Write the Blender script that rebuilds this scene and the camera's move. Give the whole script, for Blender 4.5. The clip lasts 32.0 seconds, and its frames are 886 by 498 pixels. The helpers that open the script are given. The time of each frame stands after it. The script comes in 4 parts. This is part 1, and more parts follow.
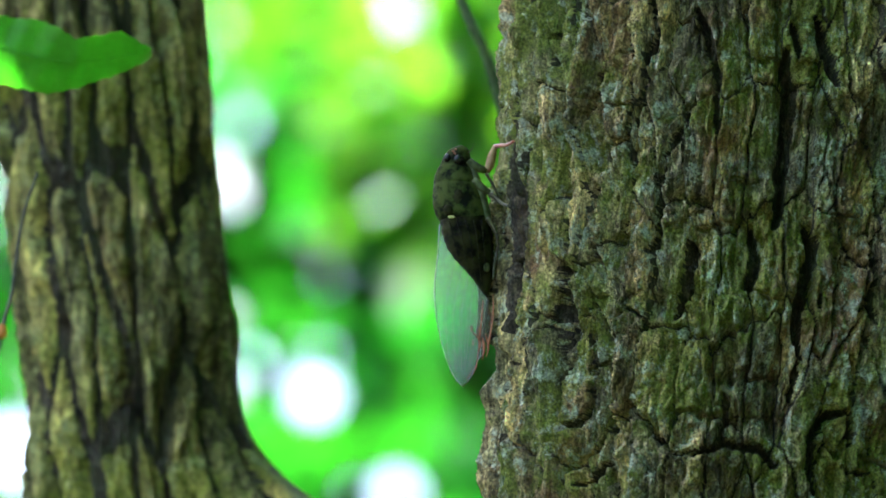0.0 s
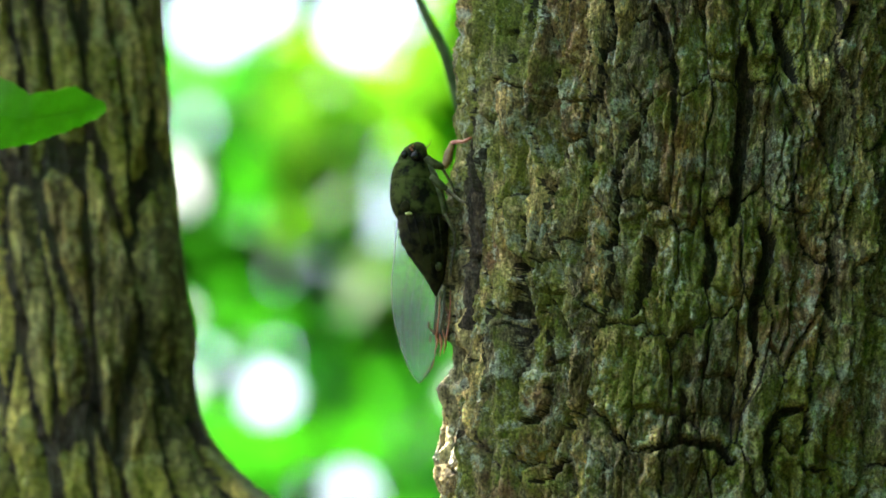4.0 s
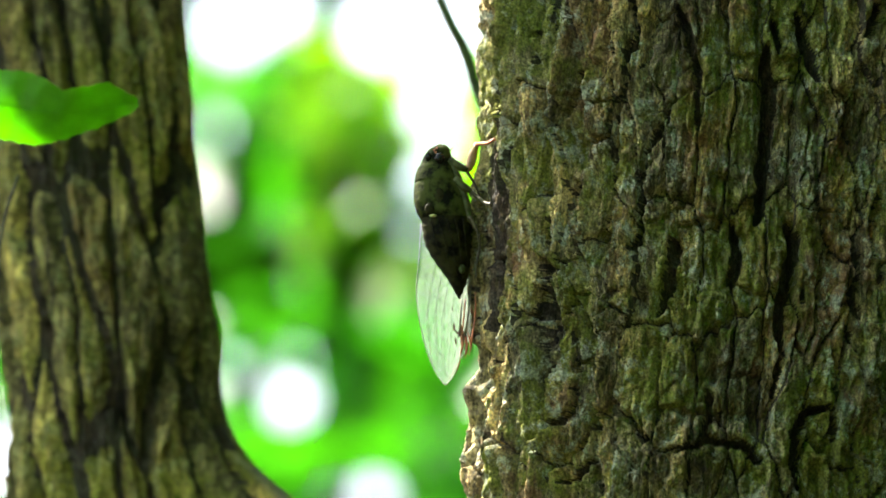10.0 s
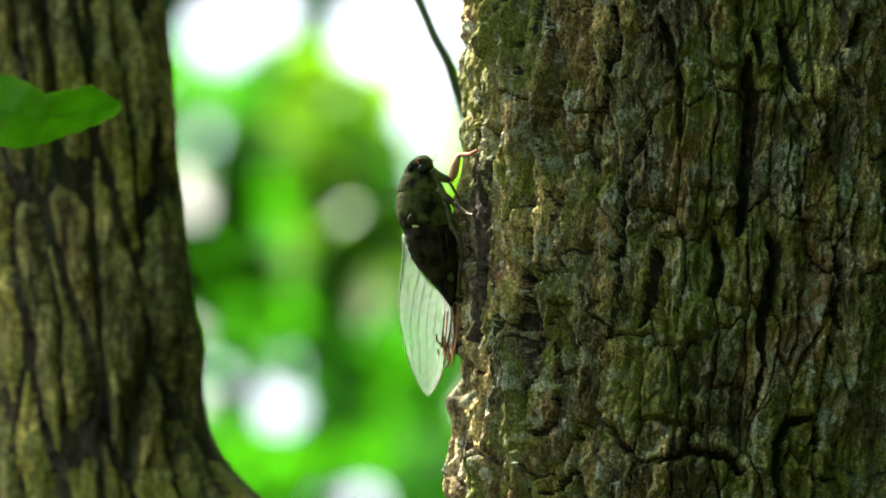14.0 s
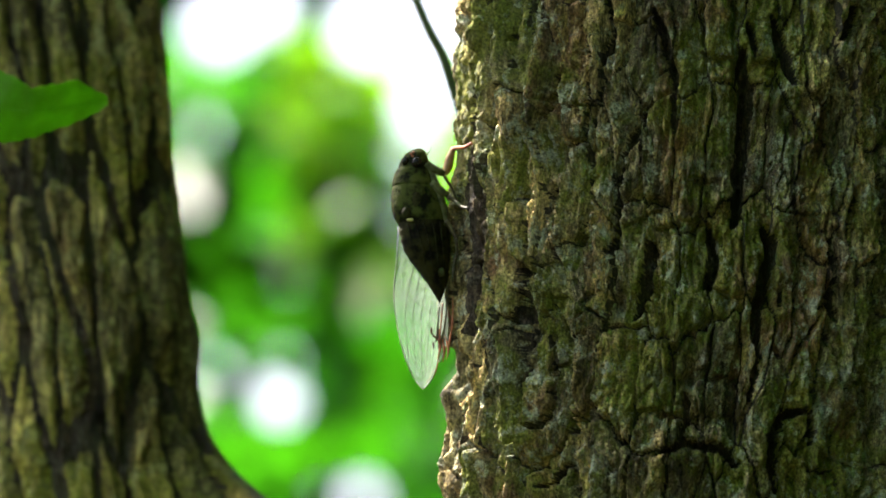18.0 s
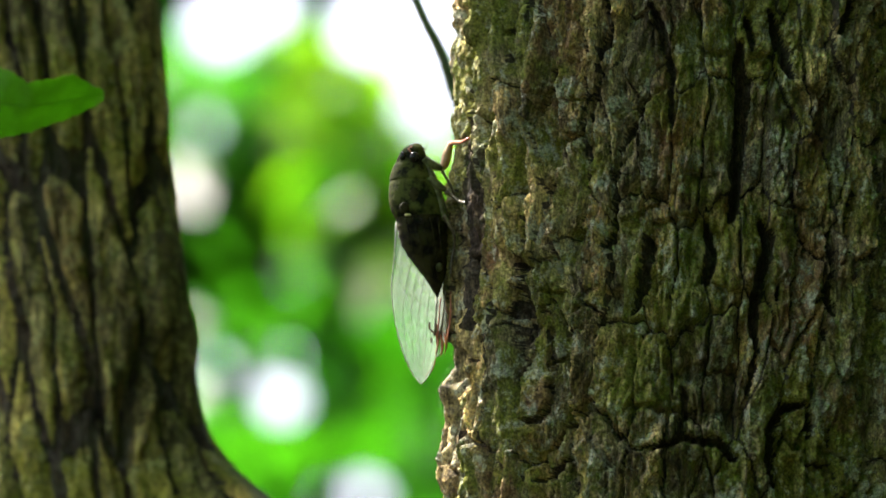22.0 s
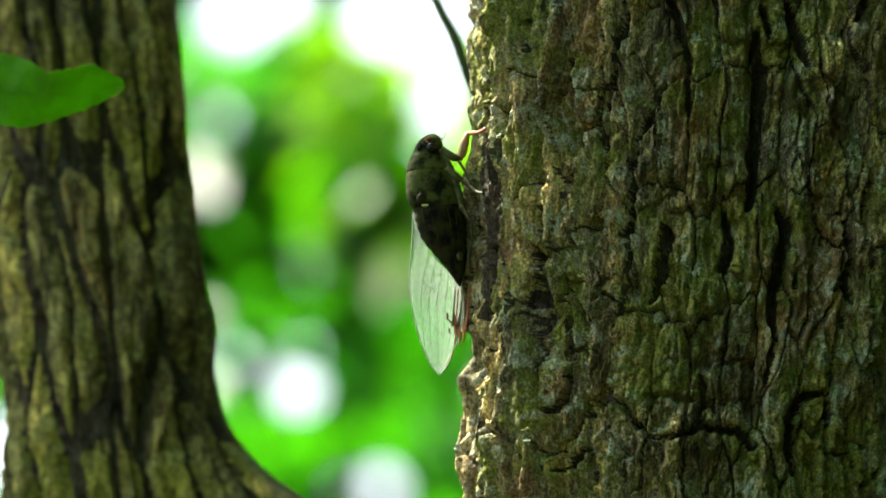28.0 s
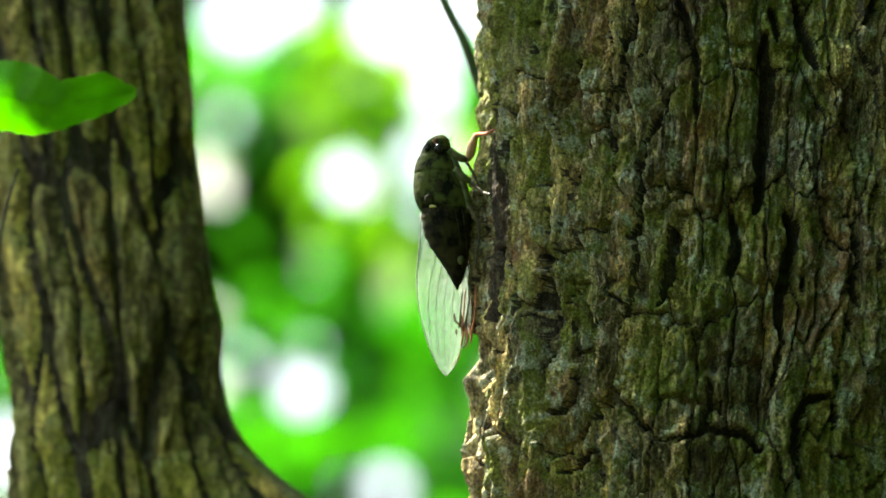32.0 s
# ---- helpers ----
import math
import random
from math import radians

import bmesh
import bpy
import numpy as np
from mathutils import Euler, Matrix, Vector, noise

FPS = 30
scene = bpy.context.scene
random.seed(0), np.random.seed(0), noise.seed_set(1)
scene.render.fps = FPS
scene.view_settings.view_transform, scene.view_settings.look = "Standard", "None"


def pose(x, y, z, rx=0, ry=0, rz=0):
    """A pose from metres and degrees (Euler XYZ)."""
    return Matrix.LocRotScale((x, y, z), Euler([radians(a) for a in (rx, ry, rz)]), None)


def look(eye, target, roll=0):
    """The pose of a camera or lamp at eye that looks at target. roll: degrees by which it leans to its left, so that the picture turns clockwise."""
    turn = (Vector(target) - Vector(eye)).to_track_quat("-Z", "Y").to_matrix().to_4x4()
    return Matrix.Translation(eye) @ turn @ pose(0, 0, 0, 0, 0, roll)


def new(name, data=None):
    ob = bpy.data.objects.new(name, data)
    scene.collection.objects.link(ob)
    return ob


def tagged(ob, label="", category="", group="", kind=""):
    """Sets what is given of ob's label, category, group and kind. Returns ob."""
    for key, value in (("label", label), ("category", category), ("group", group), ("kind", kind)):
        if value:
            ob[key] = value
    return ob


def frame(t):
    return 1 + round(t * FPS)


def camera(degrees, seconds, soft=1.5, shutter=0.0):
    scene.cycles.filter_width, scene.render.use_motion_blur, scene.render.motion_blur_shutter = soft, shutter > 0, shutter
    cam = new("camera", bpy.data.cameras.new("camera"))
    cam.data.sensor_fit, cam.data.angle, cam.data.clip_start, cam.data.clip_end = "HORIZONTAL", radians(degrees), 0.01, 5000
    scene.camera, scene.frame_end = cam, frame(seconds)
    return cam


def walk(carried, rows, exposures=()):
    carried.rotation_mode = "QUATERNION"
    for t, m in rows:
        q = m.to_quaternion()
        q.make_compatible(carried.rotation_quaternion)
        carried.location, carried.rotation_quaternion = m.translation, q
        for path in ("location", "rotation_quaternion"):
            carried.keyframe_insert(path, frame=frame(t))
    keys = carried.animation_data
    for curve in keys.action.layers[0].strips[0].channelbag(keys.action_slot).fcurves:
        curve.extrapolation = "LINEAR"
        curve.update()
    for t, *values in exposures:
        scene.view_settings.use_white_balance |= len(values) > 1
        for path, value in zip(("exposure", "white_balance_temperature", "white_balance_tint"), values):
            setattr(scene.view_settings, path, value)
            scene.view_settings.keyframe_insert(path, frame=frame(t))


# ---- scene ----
# The view's axes: right is x, the aim rises 12 degrees; eye shifts in mm, turns in degrees.
VIEW = pose(0, -3.05, 1.45, 102.03)
PATH = (
    (0, -0.8, 0.9, -0.008, 0.112, 3.410), (0.5, -1.3, 0.5, -0.018, 0.105, 3.316), (1, -1.8, -0.5, -0.036, 0.081, 3.249),
    (1.5, -1.8, -0.7, 0.056, -0.047, 3.259), (2, -1.6, -0.3, 0.054, -0.056, 3.461), (2.5, -1.7, 0.4, -0.062, -0.058, 3.515),
    (3, -1.7, 0.5, -0.035, -0.068, 3.564), (3.5, -1.5, 0.3, -0.017, -0.117, 3.412), (5.5, -2.3, -0.3, -0.005, -0.049, 3.414),
    (6, -2.2, -0.8, 0.010, -0.052, 3.390), (6.5, -2.3, -0.7, 0.122, -0.087, 3.329), (7, -2.4, -1.0, -0.079, -0.093, 3.158),
    (7.5, -2.3, -1.3, -0.090, -0.090, 3.224), (8, -2.5, -1.3, -0.090, -0.099, 3.090), (8.5, -2.5, -1.4, -0.062, -0.023, 3.062),
    (9, -2.7, -1.4, 0.008, -0.032, 3.027), (9.5, -2.8, -1.3, 0.016, -0.021, 2.869), (10, -2.8, -0.9, 0.017, -0.009, 2.910),
    (10.5, -2.8, -0.8, 0.049, -0.014, 2.852), (11, -2.2, -0.3, 0.025, -0.025, 2.900), (11.5, -1.6, 0.0, 0.060, -0.077, 2.952),
    (12, -1.0, 0.6, 0.154, -0.093, 2.913), (12.5, -1.6, 1.0, 0.085, -0.050, 2.923), (13, -1.8, -0.0, 0.075, -0.040, 2.891),
    (13.5, -1.3, 0.1, 0.049, -0.044, 2.870), (15.5, -0.0, 1.3, 0.038, -0.010, 2.775), (16, -0.6, 0.4, 0.011, 0.044, 2.772),
    (16.5, -0.6, -0.4, -0.008, 0.046, 2.878), (17, 0.1, -0.7, 0.013, -0.007, 2.657), (17.5, 0.7, -0.1, 0.025, -0.048, 2.688),
    (18, 0.6, 0.6, 0.011, -0.048, 2.729), (18.5, 1.3, 1.1, 0.020, -0.044, 2.724), (19, 1.8, 1.1, 0.049, -0.036, 2.585),
    (19.5, 1.6, 0.7, -0.030, -0.001, 2.691), (20, 1.4, -0.1, -0.060, -0.007, 2.635), (20.5, 1.6, -0.6, -0.039, -0.031, 2.631),
    (21, 1.7, -1.1, -0.010, -0.031, 2.618), (21.5, 1.7, -0.9, 0.001, -0.045, 2.563), (22, 2.0, -0.2, 0.004, -0.033, 2.609),
    (22.5, 2.5, 0.7, 0.028, -0.035, 2.299), (23, 2.9, 1.0, -0.000, 0.022, 2.200), (23.5, 3.2, 0.9, -0.000, 0.071, 2.332),
    (24, 3.2, 1.2, 0.065, 0.113, 2.299), (24.5, 3.0, 1.0, -0.059, 0.071, 2.384), (25, 3.1, 1.1, 0.018, 0.052, 2.282),
    (25.5, 3.0, 1.1, -0.019, 0.034, 2.341), (27.5, 1.3, 0.0, -0.037, 0.018, 2.238), (28, 1.4, -0.2, -0.040, 0.035, 2.262),
    (28.5, 1.6, -0.2, -0.044, 0.038, 2.263), (29, 1.8, 0.2, 0.011, 0.088, 2.331), (29.5, 1.7, 0.5, -0.121, 0.140, 2.343),
    (30, 1.8, 0.1, 0.000, 0.211, 2.479), (30.5, 1.6, -0.0, -0.015, 0.150, 2.507), (31, 1.5, 0.1, -0.028, 0.072, 2.372),
    (31.5, 1.2, 0.0, -0.043, 0.062, 2.478), (32, 0.9, -0.2, -0.035, 0.059, 2.524),
)

cam = camera(4.0, 32.0, soft=1.6)
cam.data.dof.use_dof = True
cam.data.dof.focus_distance = 3.075
cam.data.dof.aperture_fstop = 25.0
walk(cam, [(t, VIEW @ pose(ex / 1000, ez / 1000, 0, al, be, ga)) for t, ex, ez, al, be, ga in PATH],
     exposures=[(0, 3.72, 5300, 14), (3, 3.67, 5800, 11), (6, 3.52, 6500, 2), (7.4, 3.45, 6600, -5), (9, 3.47, 6600, 3), (13, 3.05, 6600, 11), (19, 2.95, 6600, 15), (24, 2.95, 6500, 19), (28, 3.0, 6700, 3), (32, 3.15, 6700, 4)])

# ---- light ----
SUN_TURN, SUN_HEIGHT = -50, 52      # degrees from +y towards +x, and above the horizon
world = bpy.data.worlds.new("sky")
scene.world = world
world.use_nodes = True
wn = world.node_tree.nodes
sky = wn.new("ShaderNodeTexSky")
sky.sky_type, sky.sun_disc = "NISHITA", False
sky.sun_elevation, sky.sun_rotation = radians(SUN_HEIGHT), radians(SUN_TURN)
sky.dust_density, sky.air_density = 6.0, 1.0
world.node_tree.links.new(sky.outputs[0], wn["Background"].inputs[0])
wn["Background"].inputs[1].default_value = 0.10
sun = new("sun", bpy.data.lights.new("sun", "SUN"))
sun.data.energy, sun.data.angle, sun.data.color = 5.0, radians(0.6), (1.0, 0.94, 0.86)
sd = Vector((math.sin(radians(SUN_TURN)) * math.cos(radians(SUN_HEIGHT)), math.cos(radians(SUN_TURN)) * math.cos(radians(SUN_HEIGHT)), math.sin(radians(SUN_HEIGHT))))
sun.matrix_world = look(sd * 60, (0, 0, 0))


# ---- materials ----
def material(name, rough=0.8, spec=0.3):
    m = bpy.data.materials.new(name)
    m.use_nodes = True
    n = m.node_tree.nodes
    b = n["Principled BSDF"]
    b.inputs["Roughness"].default_value = rough
    b.inputs["Specular IOR Level"].default_value = spec
    return m, n, m.node_tree.links, b


def ramp(n, stops):
    r = n.new("ShaderNodeValToRGB")
    e = r.color_ramp.elements
    while len(e) < len(stops):
        e.new(0.5)
    for k, (p, c) in zip(e, stops):
        k.position, k.color = p, (*c, 1)
    return r


def noise_of(n, l, vec, scale, detail=5.0, rough=0.6, kind="ShaderNodeTexNoise"):
    t = n.new(kind)
    t.inputs["Scale"].default_value = scale
    if kind == "ShaderNodeTexNoise":
        t.inputs["Detail"].default_value = detail
        t.inputs["Roughness"].default_value = rough
    l.new(vec, t.inputs["Vector"])
    return t


def mix(n, l, fac, a, b, how="MIX"):
    x = n.new("ShaderNodeMix")
    x.data_type, x.blend_type = "RGBA", how
    for s, v in ((x.inputs[0], fac), (x.inputs[6], a), (x.inputs[7], b)):
        if hasattr(v, "node"):
            l.new(v, s)
        elif isinstance(v, tuple):
            s.default_value = (*v, 1)
        else:
            s.default_value = v
    return x.outputs[2]


def stretched(n, l, sx, sy, sz):
    g = n.new("ShaderNodeNewGeometry")
    m = n.new("ShaderNodeMapping")
    m.inputs["Scale"].default_value = (sx, sy, sz)
    l.new(g.outputs["Position"], m.inputs["Vector"])
    return m.outputs["Vector"]


def bark_material(name, lean, red, moss, lichen, grain=1.0, dark=0.36, long=0.22):
    m, n, l, b = material(name, 0.9, 0.2)
    p1, p3 = stretched(n, l, 1, 1, 1), stretched(n, l, 1, 1, 0.3)
    info = n.new("ShaderNodeObjectInfo")
    fine = noise_of(n, l, p3, 900 * grain, 6, 0.7)
    base = ramp(n, [(0.36, tuple(v * 0.3 for v in lean)), (0.5, lean), (0.63, tuple(v * 1.9 for v in lean))])
    l.new(fine.outputs["Fac"], base.inputs[0])
    streak = noise_of(n, l, stretched(n, l, 1, 1, long), 170 * grain, 5, 0.7)
    sr = ramp(n, [(0.40, (dark, dark, dark * 0.95)), (0.5, (1, 1, 1)), (0.62, (2.0, 1.95, 1.7))])
    l.new(streak.outputs["Fac"], sr.inputs[0])
    col = mix(n, l, 1.0, base.outputs[0], sr.outputs[0], "MULTIPLY")
    # each piece a little greyer, redder or paler
    tone = ramp(n, [(0.0, (0.6, 0.6, 0.56)), (0.45, (1.0, 1.0, 1.0)), (0.7, (1.25, 1.05, 0.85)), (1.0, (1.6, 1.5, 1.25))])
    l.new(info.outputs["Random"], tone.inputs[0])
    col = mix(n, l, 1.0, col, tone.outputs[0], "MULTIPLY")
    rn = noise_of(n, l, p3, 60 * grain, 4)
    rf = ramp(n, [(0.54, (0, 0, 0)), (0.66, (0.6, 0.6, 0.6))])
    l.new(rn.outputs["Fac"], rf.inputs[0])
    col = mix(n, l, rf.outputs[0], col, red)
    mn = noise_of(n, l, p1, 38 * grain, 6, 0.7)
    mf = ramp(n, [(0.475, (0, 0, 0)), (0.575, (0.75, 0.75, 0.75))])
    l.new(mn.outputs["Fac"], mf.inputs[0])
    col = mix(n, l, mf.outputs[0], col, moss)
    ln = noise_of(n, l, p1, 150 * grain, 8, 0.8)
    lf = ramp(n, [(0.525, (0, 0, 0)), (0.60, (0.85, 0.85, 0.85))])
    l.new(ln.outputs["Fac"], lf.inputs[0])
    col = mix(n, l, lf.outputs[0], col, lichen)
    speck = noise_of(n, l, p1, 1300 * grain, 4, 0.7)
    kr = ramp(n, [(0.36, (0.42, 0.42, 0.42)), (0.5, (1, 1, 1)), (0.64, (1.7, 1.68, 1.58))])
    l.new(speck.outputs["Fac"], kr.inputs[0])
    col = mix(n, l, 1.0, col, kr.outputs[0], "MULTIPLY")
    l.new(col, b.inputs["Base Color"])
    bump = n.new("ShaderNodeBump")
    bump.inputs["Strength"].default_value, bump.inputs["Distance"].default_value = 1.0, 0.0018
    hn = noise_of(n, l, p3, 1100 * grain, 6, 0.7)
    l.new(hn.outputs["Fac"], bump.inputs["Height"])
    l.new(bump.outputs[0], b.inputs["Normal"])
    return m


BARK = bark_material("furrowed_bark", (0.198, 0.167, 0.083), (0.245, 0.130, 0.055), (0.165, 0.190, 0.022), (0.375, 0.40, 0.275))
BARK2 = bark_material("young_bark", (0.165, 0.148, 0.052), (0.145, 0.10, 0.037), (0.18, 0.186, 0.018), (0.27, 0.27, 0.10), 0.6, 0.34, 0.12)
# brown bark for cracks and furrow floors, darkened by shade put into its colour
INNER_SHADED = bark_material("inner_bark", (0.052, 0.040, 0.025), (0.065, 0.038, 0.021), (0.044, 0.046, 0.018), (0.09, 0.082, 0.055))


def leaf_material(name, dark, light, glow, share=0.5):
    m, n, l, b = material(name, 0.45, 0.4)
    g = n.new("ShaderNodeNewGeometry")
    r = ramp(n, [(0.0, dark), (1.0, light)])
    l.new(g.outputs["Random Per Island"], r.inputs[0])
    vein = noise_of(n, l, stretched(n, l, 1, 1, 1), 120, 4)
    vr = ramp(n, [(0.3, (0.8, 0.8, 0.8)), (0.7, (1.15, 1.15, 1.1))])
    l.new(vein.outputs["Fac"], vr.inputs[0])
    col = mix(n, l, 1.0, r.outputs[0], vr.outputs[0], "MULTIPLY")
    l.new(col, b.inputs["Base Color"])
    t = n.new("ShaderNodeBsdfTranslucent")
    l.new(mix(n, l, 1.0, col, glow, "MULTIPLY"), t.inputs["Color"])
    s = n.new("ShaderNodeMixShader")
    s.inputs[0].default_value = share
    l.new(b.outputs[0], s.inputs[1])
    l.new(t.outputs[0], s.inputs[2])
    l.new(s.outputs[0], n["Material Output"].inputs["Surface"])
    return m


LEAF = leaf_material("green_leaf", (0.0105, 0.052, 0.0045), (0.028, 0.098, 0.007), (1.2, 2.35, 0.30), 0.5)
LEAF_NEAR = leaf_material("near_leaf", (0.115, 0.27, 0.025), (0.125, 0.29, 0.03), (2.0, 2.1, 0.7), 0.6)
# darker leaf, the shade inside foliage put into its colour
LEAF_SHADED = leaf_material("shaded_leaf", (0.013, 0.072, 0.005), (0.031, 0.12, 0.008), (1.3, 2.2, 0.28), 0.55)
# paler yellow-green leaf, sunlight on it put into its colour
LEAF_PALE_SUNLIT = leaf_material("pale_sunlit_leaf", (0.05, 0.14, 0.008), (0.10, 0.20, 0.012), (1.9, 2.3, 0.35), 0.58)


def plain(name, a, b_col, rough, scale, spec=0.3, bump_mm=0.0, metal=0.0):
    m, n, l, b = material(name, rough, spec)
    t = noise_of(n, l, stretched(n, l, 1, 1, 1), scale, 5)
    r = ramp(n, [(0.42, a), (0.58, b_col)])
    l.new(t.outputs["Fac"], r.inputs[0])
    l.new(r.outputs[0], b.inputs["Base Color"])
    if bump_mm:
        bu = n.new("ShaderNodeBump")
        bu.inputs["Distance"].default_value = bump_mm / 1000
        l.new(t.outputs["Fac"], bu.inputs["Height"])
        l.new(bu.outputs[0], b.inputs["Normal"])
    return m


LITTER = plain("leaf_litter", (0.05, 0.034, 0.018), (0.035, 0.045, 0.014), 0.95, 9, 0.1, 20)
STALK = plain("green_stalk", (0.045, 0.07, 0.025), (0.09, 0.13, 0.045), 0.6, 300, 0.3, 0.1)
TWIG = plain("twig_bark", (0.05, 0.045, 0.035), (0.11, 0.10, 0.07), 0.8, 400, 0.3, 0.2)
BUD = plain("orange_bud", (0.45, 0.12, 0.02), (0.5, 0.22, 0.05), 0.5, 300)
SHELL = plain("dark_olive_shell", (0.0025, 0.0025, 0.001), (0.020, 0.020, 0.005), 0.7, 330, 0.06, 0.4)
THORAX = plain("mottled_green_shell", (0.003, 0.004, 0.001), (0.040, 0.050, 0.009), 0.7, 300, 0.06, 0.4)
PALE = plain("pale_green_shell", (0.0298, 0.0382, 0.0102), (0.0765, 0.085, 0.0298), 0.65, 420, 0.15)
CREAM = plain("cream_mark", (0.34, 0.34, 0.10), (0.5, 0.48, 0.18), 0.5, 500)
EYE = plain("black_eye", (0.004, 0.005, 0.003), (0.009, 0.009, 0.006), 0.25, 500, 0.2)
AMBER = plain("amber_leg", (0.16, 0.09, 0.03), (0.24, 0.15, 0.05), 0.4, 500)
RED = plain("red_brown_leg", (0.25, 0.07, 0.03), (0.34, 0.12, 0.05), 0.4, 500)
VEIN = plain("brown_vein", (0.05, 0.04, 0.02), (0.10, 0.09, 0.04), 0.4, 500)
EDGE = plain("pale_wing_edge", (0.22, 0.23, 0.16), (0.36, 0.38, 0.29), 0.4, 500)
SMUDGE = plain("brown_smudge", (0.10, 0.05, 0.03), (0.20, 0.10, 0.05), 0.5, 900)


def membrane():
    m, n, l, b = material("clear_wing", 0.18, 0.8)
    b.inputs["Base Color"].default_value = (0.38, 0.44, 0.38, 1)
    t = n.new("ShaderNodeBsdfTransparent")
    t.inputs[0].default_value = (0.93, 0.97, 0.93, 1)
    d = n.new("ShaderNodeBsdfTranslucent")
    d.inputs[0].default_value = (0.44, 0.52, 0.44, 1)
    s0, s1 = n.new("ShaderNodeMixShader"), n.new("ShaderNodeMixShader")
    s0.inputs[0].default_value = 0.5
    l.new(b.outputs[0], s0.inputs[1])
    l.new(d.outputs[0], s0.inputs[2])
    t2 = noise_of(n, l, stretched(n, l, 1, 1, 1), 700, 4)
    r = ramp(n, [(0.3, (0.68, 0.68, 0.68)), (0.7, (0.88, 0.88, 0.88))])
    l.new(t2.outputs["Fac"], r.inputs[0])
    l.new(r.outputs[0], s1.inputs[0])
    l.new(s0.outputs[0], s1.inputs[1])
    l.new(t.outputs[0], s1.inputs[2])
    l.new(s1.outputs[0], n["Material Output"].inputs["Surface"])
    return m


WING = membrane()


# ---- mesh helpers ----
def mesh_of(name, verts, faces, mat, smooth=True):
    me = bpy.data.meshes.new(name)
    me.from_pydata([tuple(v) for v in verts], [], [tuple(int(i) for i in f) for f in faces])
    me.materials.append(mat)
    me.polygons.foreach_set("use_smooth", [smooth] * len(me.polygons))
    me.update()
    return me


def part(name, me, parent, label="", kind=""):
    ob = new(name, me)
    ob.parent = parent
    return tagged(ob, label=label, kind=kind)


def tube(path, radii, sides=8):
    """Verts and faces of a round limb along a path of points."""
    path = [Vector(p) for p in path]
    vs, fs = [], []
    for i, p in enumerate(path):
        d = (path[min(i + 1, len(path) - 1)] - path[max(i - 1, 0)]).normalized()
        a = d.orthogonal().normalized() if i == 0 else (a - d * a.dot(d)).normalized()
        b = d.cross(a)
        for k in range(sides):
            w = 2 * math.pi * k / sides
            vs.append(p + (a * math.cos(w) + b * math.sin(w)) * radii[i])
    for i in range(len(path) - 1):
        for k in range(sides):
            j = (k + 1) % sides
            fs.append((i * sides + k, i * sides + j, (i + 1) * sides + j, (i + 1) * sides + k))
    fs.append(tuple(range(sides))[::-1])
    fs.append(tuple((len(path) - 1) * sides + k for k in range(sides)))
    return vs, fs


def curve(points, n):
    """Points of a smooth line (Catmull-Rom) through the given ones."""
    p = [Vector(q) for q in points]
    p = [p[0] * 2 - p[1], *p, p[-1] * 2 - p[-2]]
    out = []
    for i in range(1, len(p) - 2):
        for k in range(n):
            t = k / n
            out.append(0.5 * (2 * p[i] + (p[i + 1] - p[i - 1]) * t + (2 * p[i - 1] - 5 * p[i] + 4 * p[i + 1] - p[i + 2]) * t * t
                              + (3 * p[i] - p[i - 1] - 3 * p[i + 1] + p[i + 2]) * t ** 3))
    return out + [p[-2]]


# ---- noise on arrays ----
def rnd(ix, iy, seed):
    h = (ix.astype(np.int64) * 374761393 + iy.astype(np.int64) * 668265263 + seed * 974634777) & 0xFFFFFFFF
    h = ((h ^ (h >> 13)) * 1274126177) & 0xFFFFFFFF
    h = ((h ^ (h >> 16)) * 2246822519) & 0xFFFFFFFF
    return ((h ^ (h >> 15)) & 0xFFFFFF) / float(0xFFFFFF)


def vnoise(x, y, seed):
    ix, iy = np.floor(x), np.floor(y)
    fx, fy = x - ix, y - iy
    fx, fy = fx * fx * (3 - 2 * fx), fy * fy * (3 - 2 * fy)
    a, b = rnd(ix, iy, seed), rnd(ix + 1, iy, seed)
    c, d = rnd(ix, iy + 1, seed), rnd(ix + 1, iy + 1, seed)
    return 2 * ((a + (b - a) * fx) * (1 - fy) + (c + (d - c) * fx) * fy) - 1


def fbm(x, y, seed, octaves=4):
    s, amp = 0, 0.5
    for o in range(octaves):
        s = s + amp * vnoise(x * 2 ** o, y * 2 ** o, seed + 17 * o)
        amp *= 0.55
    return s


def cells(x, y, seed):
    """Nearest and second nearest cell distance, the cell's number, and the offset from its middle."""
    ix, iy = np.floor(x), np.floor(y)
    f1, f2 = np.full(x.shape, 9.0), np.full(x.shape, 9.0)
    cid = np.zeros(x.shape, np.int64)
    ox, oy = np.zeros(x.shape), np.zeros(x.shape)
    for dx in (-1, 0, 1):
        for dy in (-1, 0, 1):
            jx, jy = ix + dx, iy + dy
            px = x - jx - 0.12 - 0.76 * rnd(jx, jy, seed)
            py = y - jy - 0.12 - 0.76 * rnd(jx, jy, seed + 5)
            d = np.maximum(np.hypot(px, py), 0.9 * np.maximum(np.abs(px), np.abs(py)) * 1.15)
            near = d < f1
            f2 = np.where(near, f1, np.minimum(f2, d))
            f1 = np.where(near, d, f1)
            cid = np.where(near, (jx.astype(np.int64) + 500) * 4000 + jy.astype(np.int64) + 2000, cid)
            ox, oy = np.where(near, px, ox), np.where(near, py, oy)
    return f1, f2, cid, ox, oy


def step(a, b, x):
    t = np.clip((x - a) / (b - a), 0, 1)
    return t * t * (3 - 2 * t)


